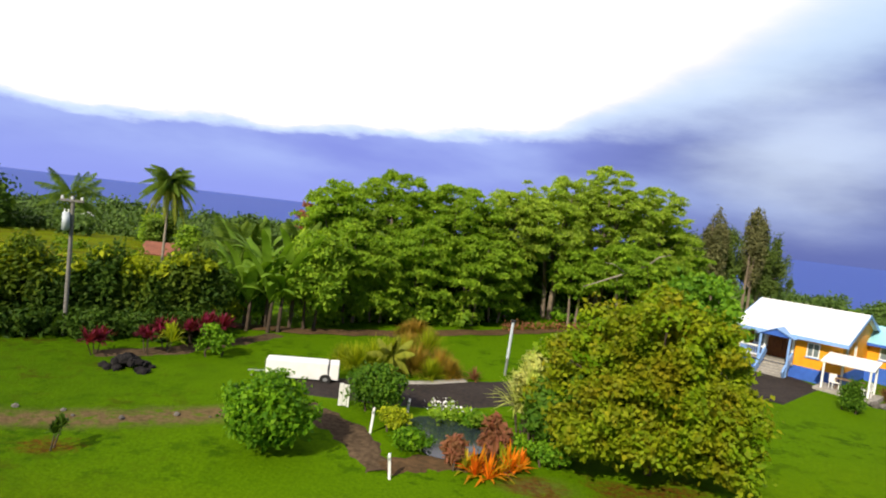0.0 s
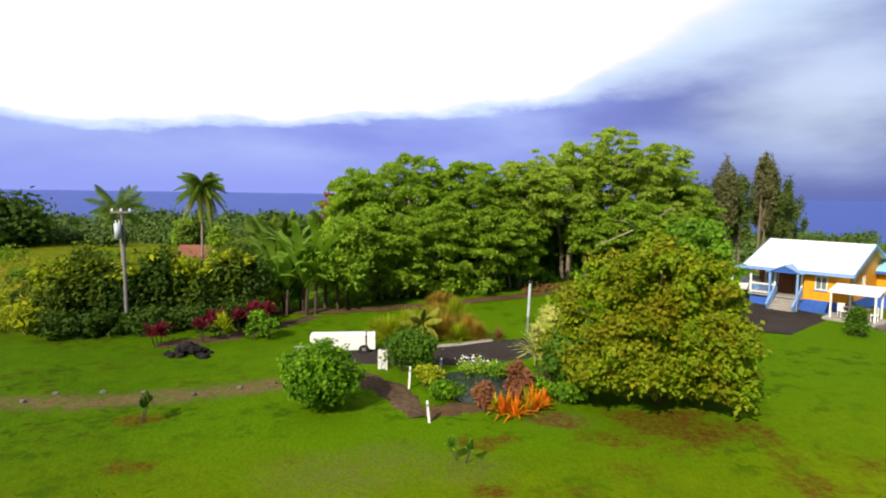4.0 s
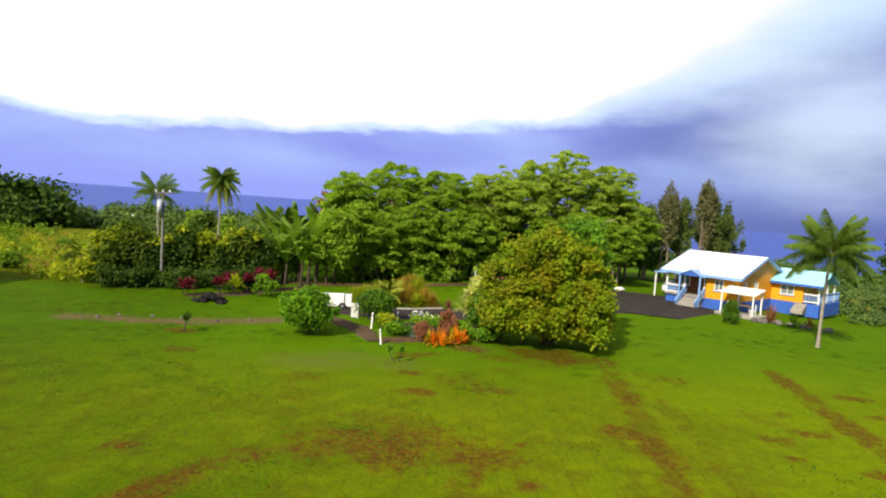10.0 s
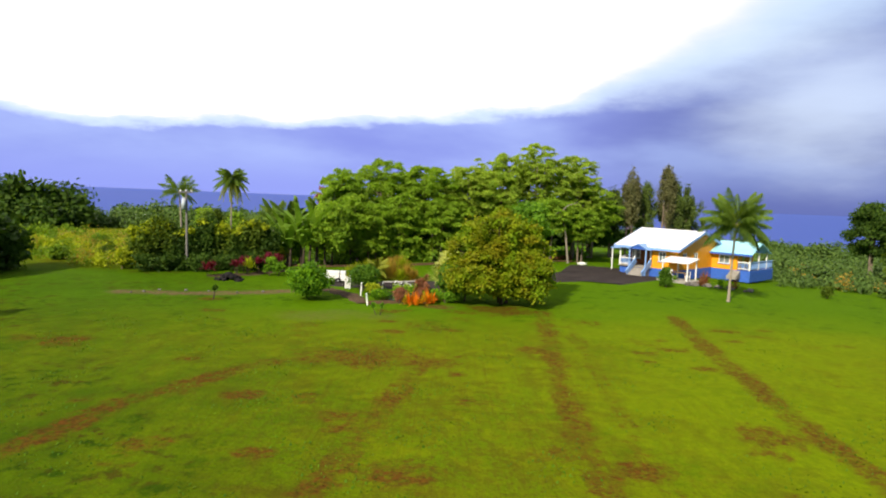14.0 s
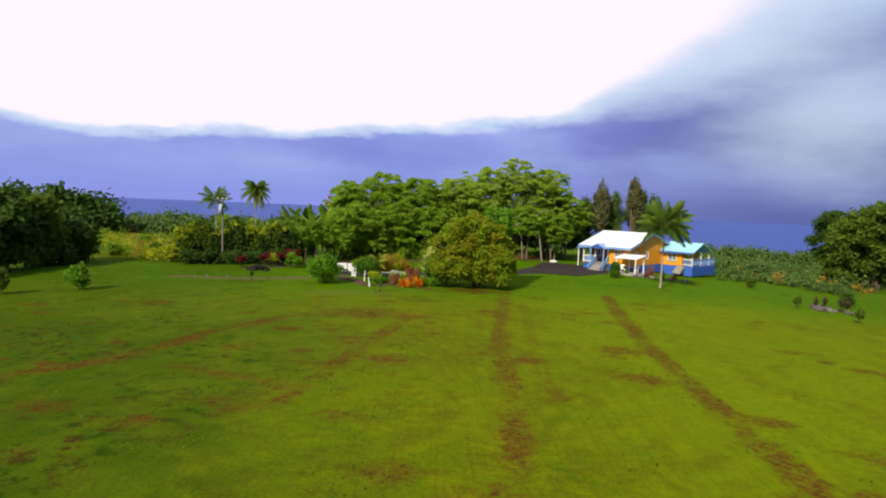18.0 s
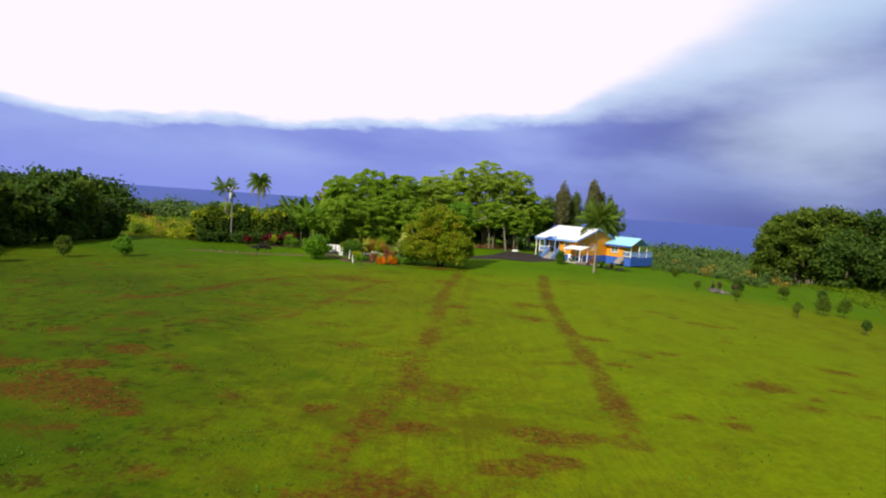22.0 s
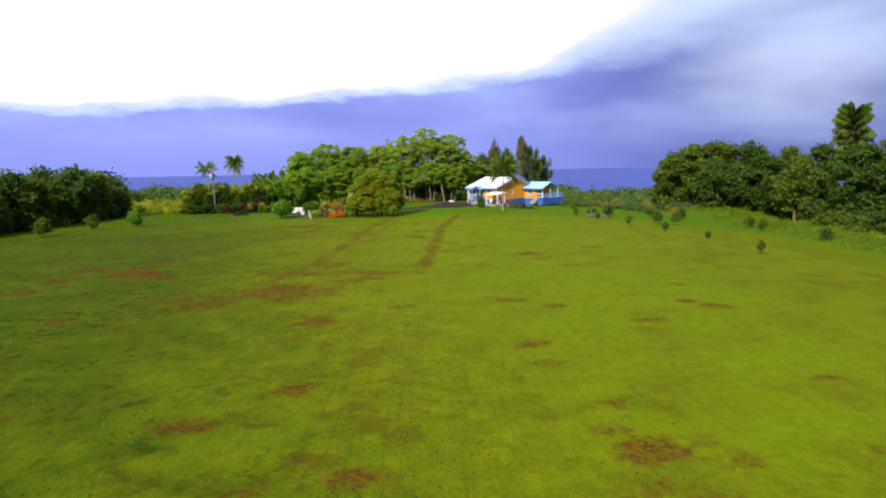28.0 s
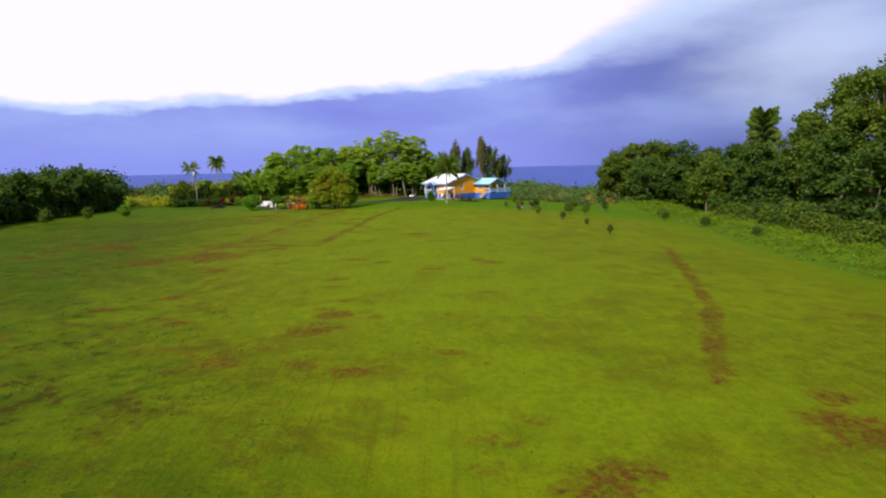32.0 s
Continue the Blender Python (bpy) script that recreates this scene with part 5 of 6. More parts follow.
# big trees on the right
for x, y, top, r, low, mat, s in ((66.5, 66, 8.2, 4.2, 0.5, M_hedge, 1), (71, 66, 9.6, 5.0, 1.0, M_hedge, 2), (77, 67, 10.4, 5.5, 0.5, M_hedge, 3), (82, 64, 10.0, 5.0, 0.0, M_dark_leaf, 4), (70, 52, 6.2, 4.5, -1.5, M_dark_leaf, 5),
                              (77, 50, 6.8, 4.5, -1.5, M_dark_leaf, 6), (84, 44, 8.2, 5.0, -2, M_dark_leaf, 7), (76, 38, 6.5, 4.2, -2.5, M_hedge, 8), (80, 28, 8.0, 4.6, -2.5, M_dark_leaf, 9), (90, 30, 13.5, 5.5, -2, M_hedge, 10),
                              (88, 18, 17.5, 6.0, -1, M_hedge, 11), (86, 6, 19.0, 6.5, -1, M_hedge, 12), (81, 8, 9.5, 4.6, -2.5, M_dark_leaf, 13), (82, -8, 18, 6.5, -2, M_hedge, 14), (77, -4, 7.5, 4.0, -2.5, M_dark_leaf, 15), (80, -22, 16, 6.0, -2, M_hedge, 16), (76, -38, 14, 6, -2, M_hedge, 17), (97, 118, 9.0, 5.5, -2, M_dark_leaf, 18), (104, 117, 8.0, 5.5, -2, M_dark_leaf, 19), (112, 116, 9.5, 6, -2, M_dark_leaf, 20), (121, 114, 10, 6, -2, M_hedge, 21), (92, 96, 6.5, 4.5, -2, M_dark_leaf, 22), (100, 94, 7.5, 5, -2, M_hedge, 23)):
    tree("boundary_forest_tree", "tall leafy green tree beyond the grass bank", x, y, top, r, min(low, -4.3), mat, 300 + s, 70, r * 0.27, 0.36, 90, 0.75, M_bark, 2, group="trees beyond the bank", limbs=5)


# ---- palms ----
def frond_mesh(name, length, droop, leaflet, n, seed, mat, width=0.055):
    """One palm frond: a bent midrib with hanging leaflets on both sides."""
    rng = np.random.default_rng(seed)
    pts = []
    for k in range(9):
        u = k / 8
        pts.append(Vector((length * (u - 0.12 * u * u), 0, length * (0.32 * u - droop * u * u))))
    rv, rf = tube_arrays(pts, [0.035 * (1 - 0.85 * k / 8) for k in range(9)], 4)
    vs, fs = [rv], [rf]
    base = len(rv)
    for k in range(n):
        u = 0.12 + 0.88 * k / n
        i = min(7, int(u * 8))
        p = pts[i].lerp(pts[i + 1], u * 8 - i)
        d = (pts[i + 1] - pts[i]).normalized()
        ll = leaflet * math.sin(math.pi * min(1, 0.18 + u * 0.82)) ** 0.6 * rng.uniform(0.8, 1.15)
        for s in (-1, 1):
            out = (d * 0.55 + Vector((0, s * rng.uniform(0.45, 0.75), -0.45 - 0.5 * rng.uniform()))).normalized()
            w = d * width
            a, m, e = p, p + out * ll * 0.55, p + out * ll + Vector((0, 0, -ll * 0.28))
            vs.append(np.array([tuple(a - w * 0.5), tuple(a + w * 0.5), tuple(m + w), tuple(m - w), tuple(e + w * 0.1), tuple(e - w * 0.1)]))
            fs.append(np.array([(0, 1, 2, 3), (3, 2, 4, 5)]) + base)
            base += 6
    o = from_arrays(name, np.concatenate(vs), np.concatenate(fs), mat)
    me = o.data
    bpy.data.objects.remove(o)
    return me


def palm(name, label, x, y, crown, length, n, mats, seed, r0=0.14, bend=(0.4, 0.2), ring=True, droop=0.42, shaft=False, leaflet=0.62, nuts=False, depth=0.0, width=0.03, count=84, group=""):
    rng = np.random.default_rng(seed)
    g = gz(x, y)
    T = thing(name, label, "palm tree", x, y, g, group=group)
    h = crown - g
    pts = [(bend[0] * u * u, bend[1] * u * u, h * u - 0.1 * (1 - u)) for u in (0, 0.06, 0.25, 0.5, 0.75, 1.0)]
    tube("trunk", pts, [r0 * 1.7, r0 * 1.2, r0, r0 * 0.9, r0 * 0.85, r0 * 0.75], M_palmtrunk, T, sides=10)
    tx, ty = bend
    if shaft:
        tube("crownshaft", [(tx, ty, h - 0.1), (tx, ty, h + 0.7), (tx, ty, h + 1.2)], [r0 * 1.05, r0 * 0.95, r0 * 0.4], M_palm, T, "smooth green crownshaft", 10)
        h += 1.0
    meshes = [frond_mesh("frond", length, dr, leaflet, count, seed + k, mats[k % len(mats)], width) for k, dr in enumerate((droop * 0.7, droop, droop * 1.35))]
    for k in range(n):
        u = k / (n - 1)
        o = new("frond", meshes[0 if u > 0.66 else 1 if u > 0.3 else 2])
        o.parent = T
        tilt = -80 * u ** 0.9 + 24 + rng.uniform(-7, 7)
        o.matrix_basis = pose(tx, ty, h + 0.05 - depth * (1 - u), 0, 0, k * 137.5 + rng.uniform(-12, 12)) @ pose(0, 0, 0, 0, tilt, 0) @ Matrix.Scale(rng.uniform(0.85, 1.05), 4)
    if nuts:
        for k in range(7):
            a = k * 0.9
            b = bmesh.new()
            bmesh.ops.create_icosphere(b, subdivisions=2, radius=0.13, matrix=pose(tx + 0.25 * math.cos(a), ty + 0.25 * math.sin(a), h - 0.25 - 0.08 * (k % 3)) @ Matrix.Diagonal((1, 1, 1.2, 1)))
            part("coconut", b, M_palm_y, T, smooth=True)
    return T


palm("coconut_palm", "coconut palm with full drooping crown on the lawn", 27.3, 35.6, 5.35, 3.4, 36, [M_palm, M_palm, M_palm_dk], 500, 0.10, (0.15, -0.05), nuts=True, leaflet=0.75, depth=0.5, width=0.028, count=70, droop=0.42)
palm("royal_palm", "slender royal palm with pale trunk beyond the hedge", -19.4, 51.3, 6.5, 2.0, 40, [M_palm, M_palm, M_palm_y], 510, 0.10, (0.1, 0.0), shaft=True, droop=1.0, width=0.026, depth=0.5, count=64, leaflet=0.6)
palm("far_coconut_palm", "coconut palm with ragged fronds behind the utility pole", -21.6, 44.2, 6.0, 2.3, 22, [M_palm], 520, 0.09, (-0.3, 0.0), droop=0.42, width=0.020, depth=0.3, count=44, leaflet=0.5)
palm("tall_fan_palm", "very tall thick palm with a bushy crown", 89, 44, 13.2, 3.7, 110, [M_palm, M_conifer_dk], 530, 0.35, (0.2, 0.1), droop=0.6, leaflet=1.3, depth=6.0, width=0.06, count=50)
palm("bank_palm", "tall slim palm at the edge of the boundary forest", 72.5, -20.0, 9.5, 3.4, 18, [M_palm], 540, 0.18, (0.2, 0.0), droop=0.5)
for x, y, c, s in ((-13.5, 50.5, 3.6, 550), (-10.0, 51.5, 4.0, 551), (-15.2, 52.5, 3.4, 552), (-6.5, 55.5, 5.4, 553)):
    palm("areca_palm", "bushy palm with arching fronds among the shrubs", x, y, c, 2.8, 14, [M_palm], s, 0.09, (0.2, 0.0), droop=0.4, group="areca palms")
palm("dwarf_palm", "low bushy palm beside the driveway", -2.3, 39.4, -0.2, 1.5, 12, [M_palm_y], 560, 0.08, (0.0, 0.0), droop=0.4, leaflet=0.35)


def banana(x, y, h, seed):
    rng = np.random.default_rng(seed)
    g = gz(x, y)
    T = thing("banana_plant", "banana plant with broad torn leaves and brown stem", "banana plant", x, y, g, group="banana plants")
    tube("stem", [(0, 0, -0.1), (0.05, 0, h * 0.3), (0.1, 0.05, h * 0.55)], [0.14, 0.12, 0.07], M_bark_dk, T)
    for k in range(9):
        ln, a = h * rng.uniform(0.55, 0.75), k * 2.4 + rng.uniform(-0.3, 0.3)
        rise = rng.uniform(1.2, 2.2)
        vs = []
        for i in range(9):
            u = i / 8
            r, zz = ln * u * 0.85, h * 0.5 + ln * (rise * u - 0.95 * u * u)
            w = 0.29 * math.sin(math.pi * (0.08 + 0.9 * u)) ** 0.7
            for s in (-1, 0, 1):
                vs.append((r * math.cos(a) - s * w * math.sin(a), r * math.sin(a) + s * w * math.cos(a), zz - abs(s) * w * 0.35 + rng.uniform(-0.03, 0.03)))
        idx = np.arange(27).reshape(9, 3)
        fs = np.concatenate([np.stack([idx[:-1, c], idx[:-1, c + 1], idx[1:, c + 1], idx[1:, c]], -1) for c in (0, 1)])
        from_arrays("leaf", np.array(vs), fs, M_banana, T, smooth=True)
    return T


for x, y, h, s in ((-12.0, 46.6, 4.2, 1), (-10.8, 47.0, 5.0, 2), (-9.8, 46.4, 4.4, 3), (-11.2, 48.2, 5.2, 4), (-13.0, 47.4, 4.2, 5), (-11.6, 45.8, 3.6, 6), (-10.3, 45.9, 3.9, 7), (-9.4, 47.8, 5.2, 8), (-12.6, 48.8, 4.8, 9)):
    banana(x, y, h, 600 + s)


# ---- spiky garden plants ----
def spiky(name, label, x, y, h, n, mat, seed, width=0.07, spread=0.8, stems=1, cat="plant", group=""):
    """A plant of long pointed leaves that rise and arch from one or more stems."""
    rng = np.random.default_rng(seed)
    g = gz(x, y)
    T = thing(name, label, cat, x, y, g, group=group)
    for s in range(stems):
        a0 = rng.uniform(0, 6.28)
        sx, sy = (0, 0) if stems == 1 else (0.35 * math.cos(a0), 0.35 * math.sin(a0))
        sh = 0.0 if stems == 1 else h * rng.uniform(0.3, 0.65)
        if sh:
            tube("stem", [(sx * 0.4, sy * 0.4, -0.05), (sx, sy, sh)], [0.03, 0.022], M_bark_dk, T, sides=5)
        vs, fs = [], []
        for k in range(n):
            a, el = rng.uniform(0, 6.28), rng.uniform(0.25, 1.4)
            ln = (h - sh) * rng.uniform(0.8, 1.2)
            d = np.array([math.cos(a) * math.cos(el) * spread, math.sin(a) * math.cos(el) * spread, math.sin(el)])
            t = np.array([-math.sin(a), math.cos(a), 0])
            o = np.array([sx, sy, sh])
            m, e = o + d * ln * 0.55, o + d * ln + np.array([0, 0, -0.22 * ln * (1.5 - el)])
            b = len(vs)
            vs += [o - t * width * 0.3, o + t * width * 0.3, m + t * width, m - t * width, e + t * 0.004, e - t * 0.004]
            fs += [(b, b + 1, b + 2, b + 3), (b + 3, b + 2, b + 4, b + 5)]
        from_arrays("foliage", np.array(vs), np.array(fs), mat, T)
    return T


for x, y, h, s in ((1.3, 28.5, 1.05, 1), (1.75, 28.3, 0.95, 2), (2.2, 28.65, 0.8, 3), (2.55, 28.9, 1.1, 4), (2.95, 29.2, 0.85, 5), (1.0, 28.75, 0.8, 6), (1.95, 29.0, 1.1, 7), (2.3, 29.3, 1.0, 8)):
    spiky("orange_bromeliad", "bright orange spiky bromeliad beside the pond", x, y, h, 30, M_bromeliad if s in (3, 6, 8) else M_brown_leaf if s == 7 else M_orange, 700 + s, 0.06, 0.9, group="orange bromeliads")
for x, y, h, r, s in ((0.6, 29.1, 1.15, 0.42, 1), (2.1, 30.0, 1.75, 0.66, 2)):
    g = gz(x, y)
    tree("bronze_shrub", "dusty reddish-brown shrub beside the pond", x, y, g + h, r, g + 0.1, M_brown_leaf, 710 + s, 30, 0.26, 0.09, 620, 0.9, M_bark_dk, 3, cat="shrub", group="bronze shrubs", limbs=1, aspect=2.8)
for k, (x, y) in enumerate(((4.0, 32.6), (4.6, 32.3), (3.6, 33.2))):
    spiky("variegated_spike_plant", "pale yellow-green plant with long striped leaves", x, y, 3.3 - 0.3 * k, 26, M_cream, 715 + k, 0.06, 0.9, 6, group="variegated spike plants")
for x, y, h, s in ((-16.3, 37.3, 1.5, 1), (-14.3, 38.4, 1.5, 2), (-14.0, 39.8, 1.7, 3), (-12.6, 40.6, 1.9, 4), (-12.1, 41.8, 1.9, 5), (-13.1, 41.0, 1.5, 6)):
    spiky("red_ti_plant", "dark red ti plant in the mulch bed", x, y, h, 26, M_red, 720 + s, 0.07, 0.9, 3, group="red ti plants")
spiky("yellow_ti_plant", "yellow-green ti plant among the red ones", -13.7, 38.9, 1.6, 26, M_yellow, 730, 0.07, 0.9, 3)
for x, y, h, s in ((-4.2, 40.0, 1.7, 1), (-3.2, 41.0, 1.9, 2), (-1.0, 40.6, 1.8, 3), (0.3, 41.2, 1.6, 4), (-0.2, 39.8, 1.3, 5), (0.9, 40.4, 1.2, 6), (-2.0, 42.0, 1.9, 7), (-5.0, 41.4, 1.2, 8), (-1.6, 43.6, 1.8, 9), (-0.4, 44.4, 2.0, 10)):
    spiky("ornamental_grass", "clump of yellow-brown ornamental grass", x, y, h * 0.88, 460, M_drygrass if s in (3, 4, 6, 9) else M_yellow, 740 + s, 0.020, 1.0, group="ornamental grasses")
for x, y, h, s, mat in ((2.2, 40.4, 0.7, 1, M_brown_leaf), (4.6, 41.9, 0.5, 2, M_hedge), (6.1, 42.4, 0.5, 3, M_hedge)):
    spiky("low_border_plant", "low bronze border plant by the driveway", x, y, h, 60, mat, 760 + s, 0.04, 0.9, group="border plants")
for x, y, h, s in ((-0.45, 24.2, 0.9, 1), (-12.2, 27.0, 1.1, 2)):
    spiky("lawn_sapling", "small planted sapling with a mulch ring", x, y, h, 30, M_fern if s == 1 else M_dark_leaf, 770 + s, 0.07, 0.6, 2, cat="sapling", group="lawn saplings")
for x, y, h, s in ((-1.9, 49.6, 0.9, 1), (-1.0, 50.0, 1.1, 2), (-0.3, 49.5, 0.8, 3), (-1.4, 50.6, 1.0, 4)):
    spiky("straw_clump", "dry straw-coloured grass clump at the wood's edge", x, y, h, 360, M_drygrass, 780 + s, 0.02, 1.2, cat="grass clump", group="dry grass clumps")
# white pond flowers
rng = np.random.default_rng(5)
cs = np.stack([rng.normal(0.4, 0.45, 60), rng.normal(33.6, 0.4, 60), rng.uniform(-0.75, -0.35, 60)], 1)
v, f = leaf_quads(cs, np.tile([0, 0, 1.0], (60, 1)), 0.10, rng, 1.0)
tagged(from_arrays("pond_flowers", v, f, M_flower), "small white blossoms over the pond plants", "flowers", kind="stuff")
cl = [((rng.normal(0.5, 0.7), rng.normal(33.4, 0.5), -0.85), 0.35) for k in range(9)]
v, f = crown_arrays(cl, 380, 0.11, rng, 0.8)
tagged(from_arrays("pond_plants", v, f, M_forest), "green marginal plants in the pond", "pond plants", kind="stuff")

# ---- posts, pole, rocks ----
for x, y, h, lean in ((-2.55, 31.3, 1.0, 3), (-1.57, 27.5, 0.85, -6), (-14.0, 42.0, 0.85, 2), (-1.2, 33.9, 0.7, 4)):
    P0 = thing("marker_post", "white painted marker post leaning in the bed", "post", x, y, gz(x, y), group="white marker posts")
    P0.matrix_basis = P0.matrix_basis @ pose(0, 0, 0, 0, lean, 0)
    bm = bmesh.new()
    add_box(bm, -0.048, 0.048, -0.04, 0.04, -0.15, h)
    bmesh.ops.bevel(bm, geom=bm.edges[:], offset=0.012, segments=1, affect="EDGES")
    part("shaft", bm, M_white, P0)
    box("reflector", (-0.035, 0.035, -0.055, -0.045, h - 0.22, h - 0.12), M_metal, P0, "small grey reflector", 0.004)
GP = thing("gate_panel", "white board gate standing at the driveway", "gate", -4.0, 33.9, gz(-4.0, 33.9), 18)
for k in range(2):
    box("board", (-0.19 + 0.185 * k, -0.02 + 0.185 * k, -0.02, 0.02, 0.05, 1.02 - 0.05 * k), M_white, GP)
for zz in (0.25, 0.75):
    box("crossbar", (-0.19, 0.17, 0.02, 0.05, zz, zz + 0.09), M_white, GP)
box("gate_post", (0.19, 0.27, -0.04, 0.04, -0.1, 1.12), M_white, GP)
box("lamp", (0.16, 0.30, -0.07, 0.07, 1.12, 1.28), M_dark, GP, "dark post lamp")

SP = thing("leaning_lamp_post", "tall grey post with white foot sleeve on the lawn", "post", 4.1, 42.0, gz(4.1, 42.0))
SP.matrix_basis = SP.matrix_basis @ pose(0, 0, 0, 0, 2, 0)
tube("mast", [(0, 0, -0.1), (0, 0, 1.2), (0, 0, 3.1)], [0.07, 0.07, 0.06], M_metal, SP, sides=10)
tube("sleeve", [(0, 0, 1.0), (0, 0, 3.05)], [0.085, 0.085], M_lightgrey, SP, "white pipe sleeve", 10)
box("cap", (-0.12, 0.12, -0.10, 0.10, 3.05, 3.2), M_dark, SP)

UP = thing("utility_pole", "weathered wooden utility pole with a grey transformer", "utility pole", -19.4, 40.1, gz(-19.4, 40.1))
UP.matrix_basis = UP.matrix_basis @ pose(0, 0, 0, 0, -0.6, 0)
tube("pole", [(0, 0, -0.2), (0, 0, 3.5), (0, 0, 7.25)], [0.115, 0.10, 0.08], M_pole, UP, sides=12)
box("crossarm", (-0.6, 0.6, -0.16, -0.06, 6.95, 7.07), M_pole, UP)
for x in (-0.5, 0.0, 0.5):
    tube("insulator", [(x, -0.11, 7.07), (x, -0.11, 7.14), (x, -0.11, 7.24)], [0.05, 0.07, 0.03], M_white, UP, "white ceramic insulator", 8)
bm = bmesh.new()
bmesh.ops.create_cone(bm, cap_ends=True, segments=20, radius1=0.17, radius2=0.17, depth=0.95, matrix=pose(-0.12, -0.34, 5.95))
bmesh.ops.bevel(bm, geom=[e for e in bm.edges if abs(e.verts[0].co.z - e.verts[1].co.z) < 0.01], offset=0.04, segments=2, affect="EDGES")
tr_ob = part("transformer", bm, M_lightgrey, UP, "pale grey cylindrical transformer", True)
box("bracket", (-0.14, -0.02, -0.22, -0.08, 5.6, 6.3), M_metal, UP)
for sx in (-0.2, 0.0):
    tube("bushing", [(sx, -0.34, 6.42), (sx, -0.34, 6.58)], [0.04, 0.025], M_white, tr_ob, "", 8)


def rock_mesh(seed, r):
    b = bmesh.new()
    bmesh.ops.create_icosphere(b, subdivisions=2, radius=r)
    for v_ in b.verts:
        k = 1 + 0.45 * noise.noise(v_.co / r * 1.3 + Vector((seed * 3.1, 0, 0))) + 0.15 * noise.noise(v_.co / r * 4 + Vector((0, seed, 0)))
        v_.co = Vector((v_.co.x * k, v_.co.y * k, v_.co.z * k * 0.72))
    return b


rr = random.Random(3)
for k in range(44):
    u, w = rr.gauss(0, 0.42), rr.gauss(0, 0.30)
    x, y, r = -14.2 + u * 1.25, 36.2 + w, rr.uniform(0.12, 0.27)
    o = part("lava_rock", rock_mesh(k, r), M_lava)
    o.matrix_basis = pose(x, y, gz(x, y) + max(r * 0.3, 0.62 - 0.55 * math.hypot(u, w * 1.4) - 0.1), 0, 0, rr.uniform(0, 360))
    tagged(o, "rough black lava rock in a heap on the lawn", "rock", "lava rocks")
for k in range(9):
    x, y, r = -18.8 + 1.2 * k + rr.uniform(-0.7, 0.7), 28.6 + 0.30 * k + rr.uniform(-0.7, 0.7), rr.uniform(0.05, 0.13)
    o = part("field_stone", rock_mesh(40 + k, r), M_stone)
    o.matrix_basis = pose(x, y, gz(x, y) + r * 0.3, 0, 0, rr.uniform(0, 360))
    tagged(o, "grey-brown stone lying on bare ground", "stone", "stones on the bare strip")
for k in range(14):
    x, y, r = 40.2 + rr.uniform(-1.3, 1.8), 28.8 + rr.uniform(-1.2, 1.2), rr.uniform(0.2, 0.45)
    o = part("grey_boulder", rock_mesh(70 + k, r), M_stone)
    o.matrix_basis = pose(x, y, gz(x, y) + r * 0.35, 0, 0, rr.uniform(0, 360))
    tagged(o, "pale grey boulder in a heap on the slope", "boulder", "boulder heap")
for k in range(12):
    x, y, r = 27.2 + 0.55 * k + rr.uniform(-0.2, 0.2), 44.3 - 0.1 * k + rr.uniform(-0.6, 0.6), rr.uniform(0.18, 0.36)
    o = part("bed_stone", rock_mesh(90 + k, r), M_stone)
    o.matrix_basis = pose(x, y, gz(x, y) + r * 0.35, 0, 0, rr.uniform(0, 360))
    tagged(o, "rounded grey stone edging the house bed", "stone", "stones of the house bed")
for x, y, h, s in ((28.8, 44.6, 0.9, 1), (30.4, 44.0, 1.2, 2), (32.0, 44.4, 1.0, 3), (26.9, 46.2, 0.8, 4), (29.8, 46.2, 1.5, 5)):
    spiky("house_bed_plant", "green and brown pot plant in the stone bed", x, y, h, 50, M_brown_leaf if s % 2 else M_bright, 800 + s, 0.05, 0.8, group="house bed plants")
for k, (x, y) in enumerate(((39.4, 28.6), (40.4, 29.3), (41.3, 28.2))):
    spiky("dry_shrub", "leafless grey twiggy shrub among boulders", x, y, 1.3, 70, M_mulch, 830 + k, 0.02, 0.7, 2, cat="shrub", group="dry shrubs")
wb = part("white_stone", rock_mesh(120, 0.4), M_white)
wb.matrix_basis = pose(20.2, 57.9, gz(20.2, 57.9) + 0.2, 0, 0, 20) @ Matrix.Diagonal((1.6, 0.8, 0.7, 1))
tagged(wb, "white painted boulder by the parking area", "boulder")

# low dark hedge and lawn behind the driveway
cl = [((6 + 1.05 * k, 55.6 + 0.62 * k, -0.75), 0.55) for k in range(14)]
v, f = crown_arrays(cl, 260, 0.15, np.random.default_rng(15), 0.8)
tagged(from_arrays("low_hedge", v, f, M_brown_leaf), "low brownish hedge along the wood's edge", "hedge", kind="stuff")

# ---- far land ----
rng = np.random.default_rng(21)


def far_wood(name, label, n, x0, x1, y0, y1, h0, h1, r0, r1, mat, size, dens, seed):
    rg = np.random.default_rng(seed)
    cl = []
    for k in range(n):
        x, y, r = rg.uniform(x0, x1), rg.uniform(y0, y1), rg.uniform(r0, r1)
        g, tall = gz(x, y), rg.uniform(h0, h1)
        cl.append(((x, y, g + tall - r * 0.7), r))
        cl.append(((x + rg.uniform(-r, r), y - 1, g + tall * 0.35), r))
    v_, f_ = crown_arrays(cl, dens, size, rg, 0.75)
    tagged(from_arrays(name, v_, f_, mat), label, "woodland", kind="stuff")


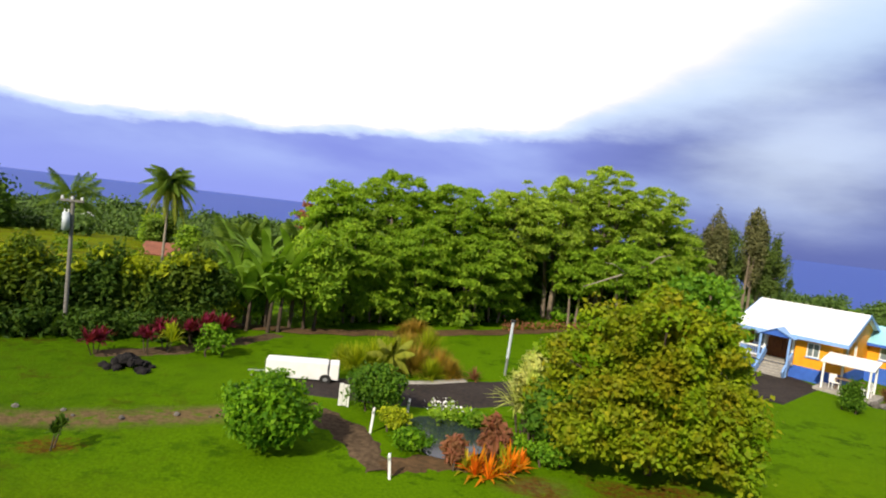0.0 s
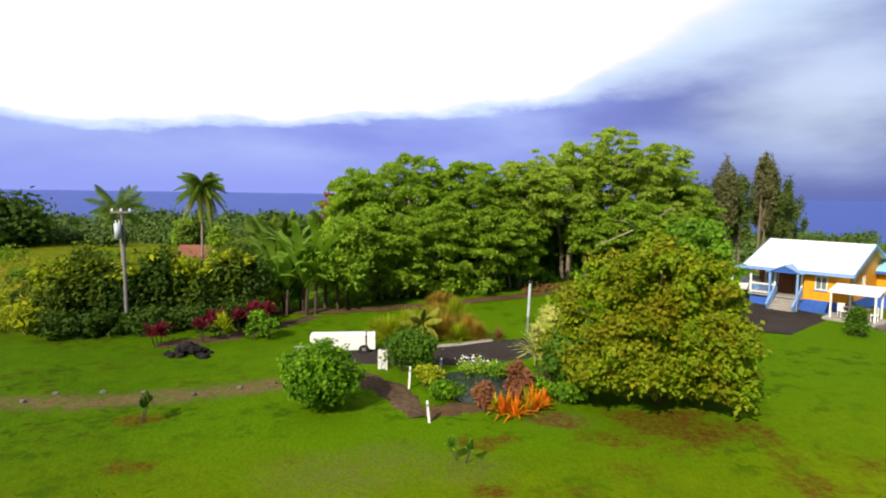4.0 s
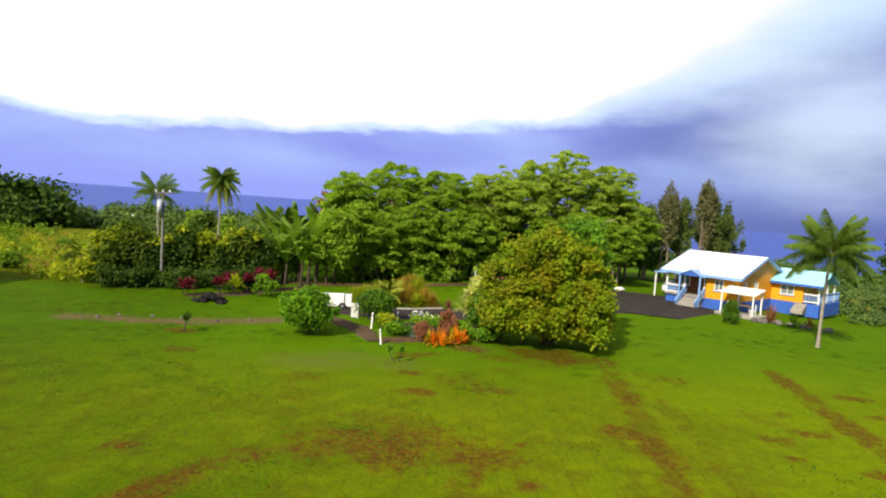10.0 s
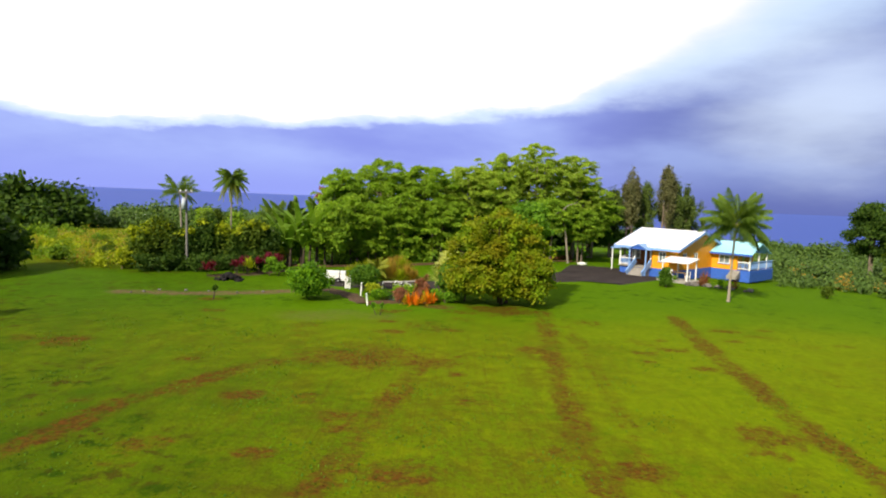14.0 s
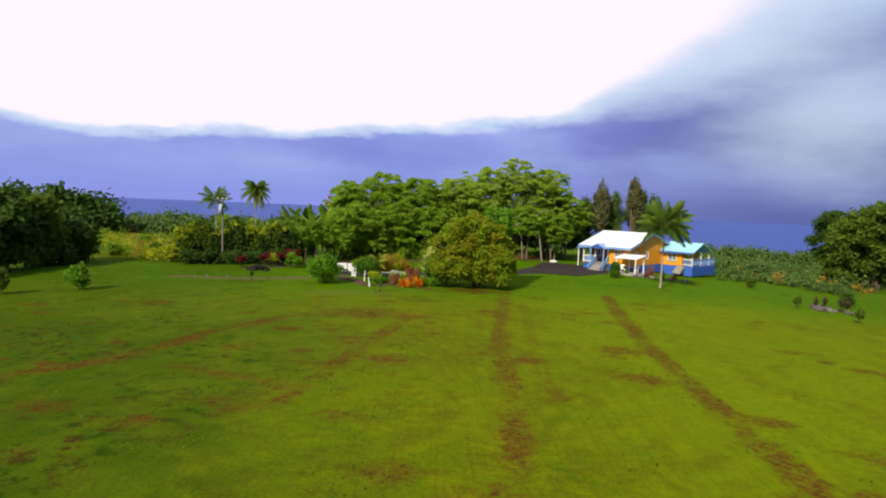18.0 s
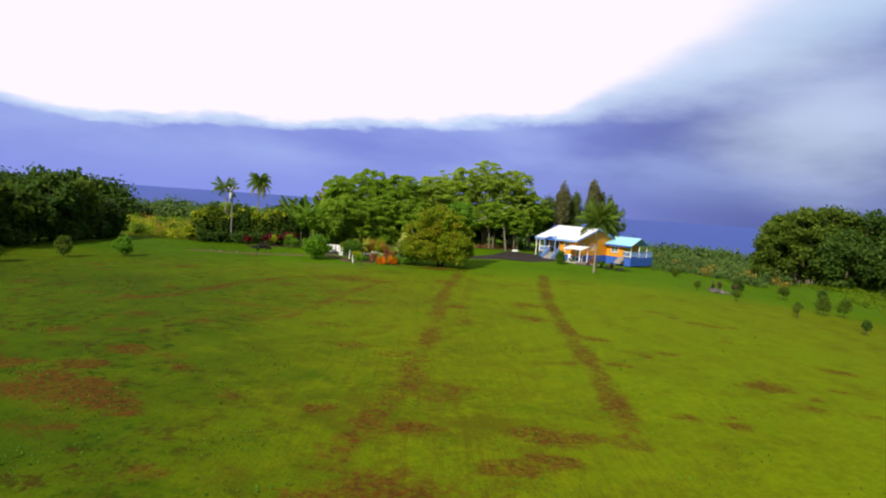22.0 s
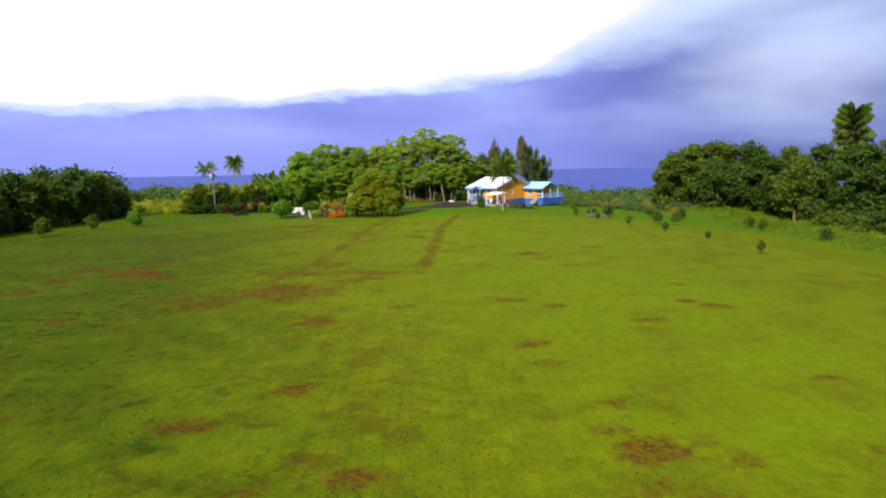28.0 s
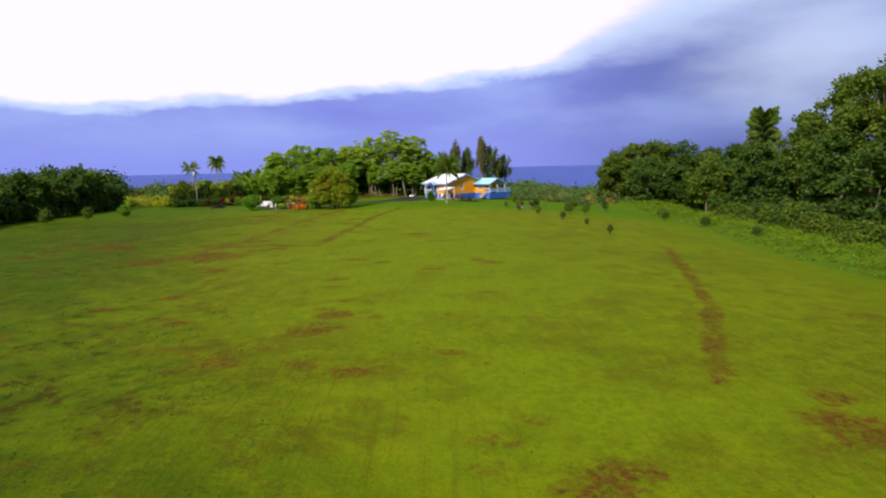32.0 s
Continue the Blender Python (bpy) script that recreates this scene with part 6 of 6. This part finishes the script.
far_wood("far_woodland", "distant dark green woodland towards the sea", 330, -200, -14, 100, 200, 2.2, 5.0, 1.8, 3.6, M_far, 0.42, 44, 1)
far_wood("far_woodland", "distant dark green woodland towards the sea", 190, 34, 220, 105, 220, 2.5, 5.5, 2.0, 3.6, M_far, 0.5, 30, 2)
far_wood("far_woodland", "distant dark green woodland towards the sea", 240, -420, 420, 210, 330, 6, 9.5, 3.5, 6, M_far, 0.9, 14, 3)
far_wood("dark_far_grove", "dark dense grove on the meadow", 60, -98, -65, 90, 104, 5.0, 9.2, 2.0, 3.4, M_dark_leaf, 0.6, 26, 4)
far_wood("meadow_scrub", "scattered yellow-green scrub on the far meadow", 60, -75, -26, 50, 84, 0.6, 1.5, 0.5, 1.1, M_tallgrass, 0.25, 80, 5)
far_wood("slope_scrub", "green scrub behind the house and orchard", 90, 42, 70, 62, 92, 1.2, 2.8, 0.9, 1.9, M_far, 0.24, 90, 6)
far_wood("slope_scrub", "green scrub behind the house and orchard", 46, 40, 58, 52, 64, 0.9, 1.7, 0.6, 1.3, M_far, 0.2, 120, 7)
far_wood("dry_scrub", "brownish dry scrub among the green behind the house", 26, 44, 66, 54, 80, 0.9, 2.2, 0.6, 1.2, M_drygrass, 0.2, 80, 8)


rm = np.random.default_rng(55)
for k in range(12):
    x, y = -14 - 2.3 * k + rm.uniform(-2, 2) * 1.5, rm.uniform(60, 96)
    g = gz(x, y)
    tree("meadow_tree", "mixed green tree scattered over the far meadow", x, y, g + rm.uniform(2.8, 5.0), rm.uniform(1.4, 2.6), g, (M_hedge, M_forest, M_far, M_hedge, M_palm)[k % 5], 1000 + k, 24, 0.75, 0.26, 130, 0.8, M_bark, 2, group="trees of the meadow", limbs=2)


def far_house(x, y, w, d, h, rz, wall, roof, label):
    H = thing("far_house", label, "house", x, y, gz(x, y), rz)
    box("wall", (-w / 2, w / 2, -d / 2, d / 2, -1, h), wall, H)
    for s in (-1, 1):
        slab("roof", [(-w / 2 - 0.4, s * (d / 2 + 0.4), h), (w / 2 + 0.4, s * (d / 2 + 0.4), h), (w / 2 + 0.4, 0.002 * s, h + d * 0.25), (-w / 2 - 0.4, 0.002 * s, h + d * 0.25)], 0.15, roof, H)
    for k in range(3):
        box("window", (-w / 3 + k * w / 3 - 0.5, -w / 3 + k * w / 3 + 0.5, -d / 2 - 0.06, -d / 2 + 0.02, h - 1.9, h - 0.7), M_dark, H)


for x, y, w, h, rz in ((-78, 150, 2.2, 3.3, 12), (-112, 165, 2.4, 3.6, 5)):
    far_house(x, y, w, 3.2, h, rz, M_white, M_roof, "small pale house far off among trees")
far_house(-30, 84, 9, 5, 0.2, 8, M_wood, M_rust, "low shed with a rusty red roof behind the hedge")

# rough uncut tufts in the lawn
rng = np.random.default_rng(31)
Q = np.stack([rng.uniform(-26, 34, 90000), rng.uniform(-66, 22, 90000), np.zeros(90000)], 1)
keep = (np.sin(Q[:, 0] * 0.9 + 2 * np.sin(Q[:, 1] * 0.4)) * np.sin(Q[:, 1] * 0.8 + np.sin(Q[:, 0] * 0.5)) + rng.normal(0, 0.25, 90000)) > 0.45
Q = Q[keep & (rng.uniform(0, 1, 90000) < np.clip(1.0 - (Q[:, 0] - 4) / 40, 0.25, 1))]
Q[:, 2] = ground_z(Q[:, 0], Q[:, 1]) - 0.01
v, f = blades(Q, 0.065, 0.03, rng, 1.1)
tagged(from_arrays("grass_tufts", v, f, leafy("rough_grass_tufts", (0.070, 0.160, 0.002), (0.045, 0.115, 0.002), 0.3, 0.3)), "rough darker grass tufts in the lawn", "grass", kind="stuff")
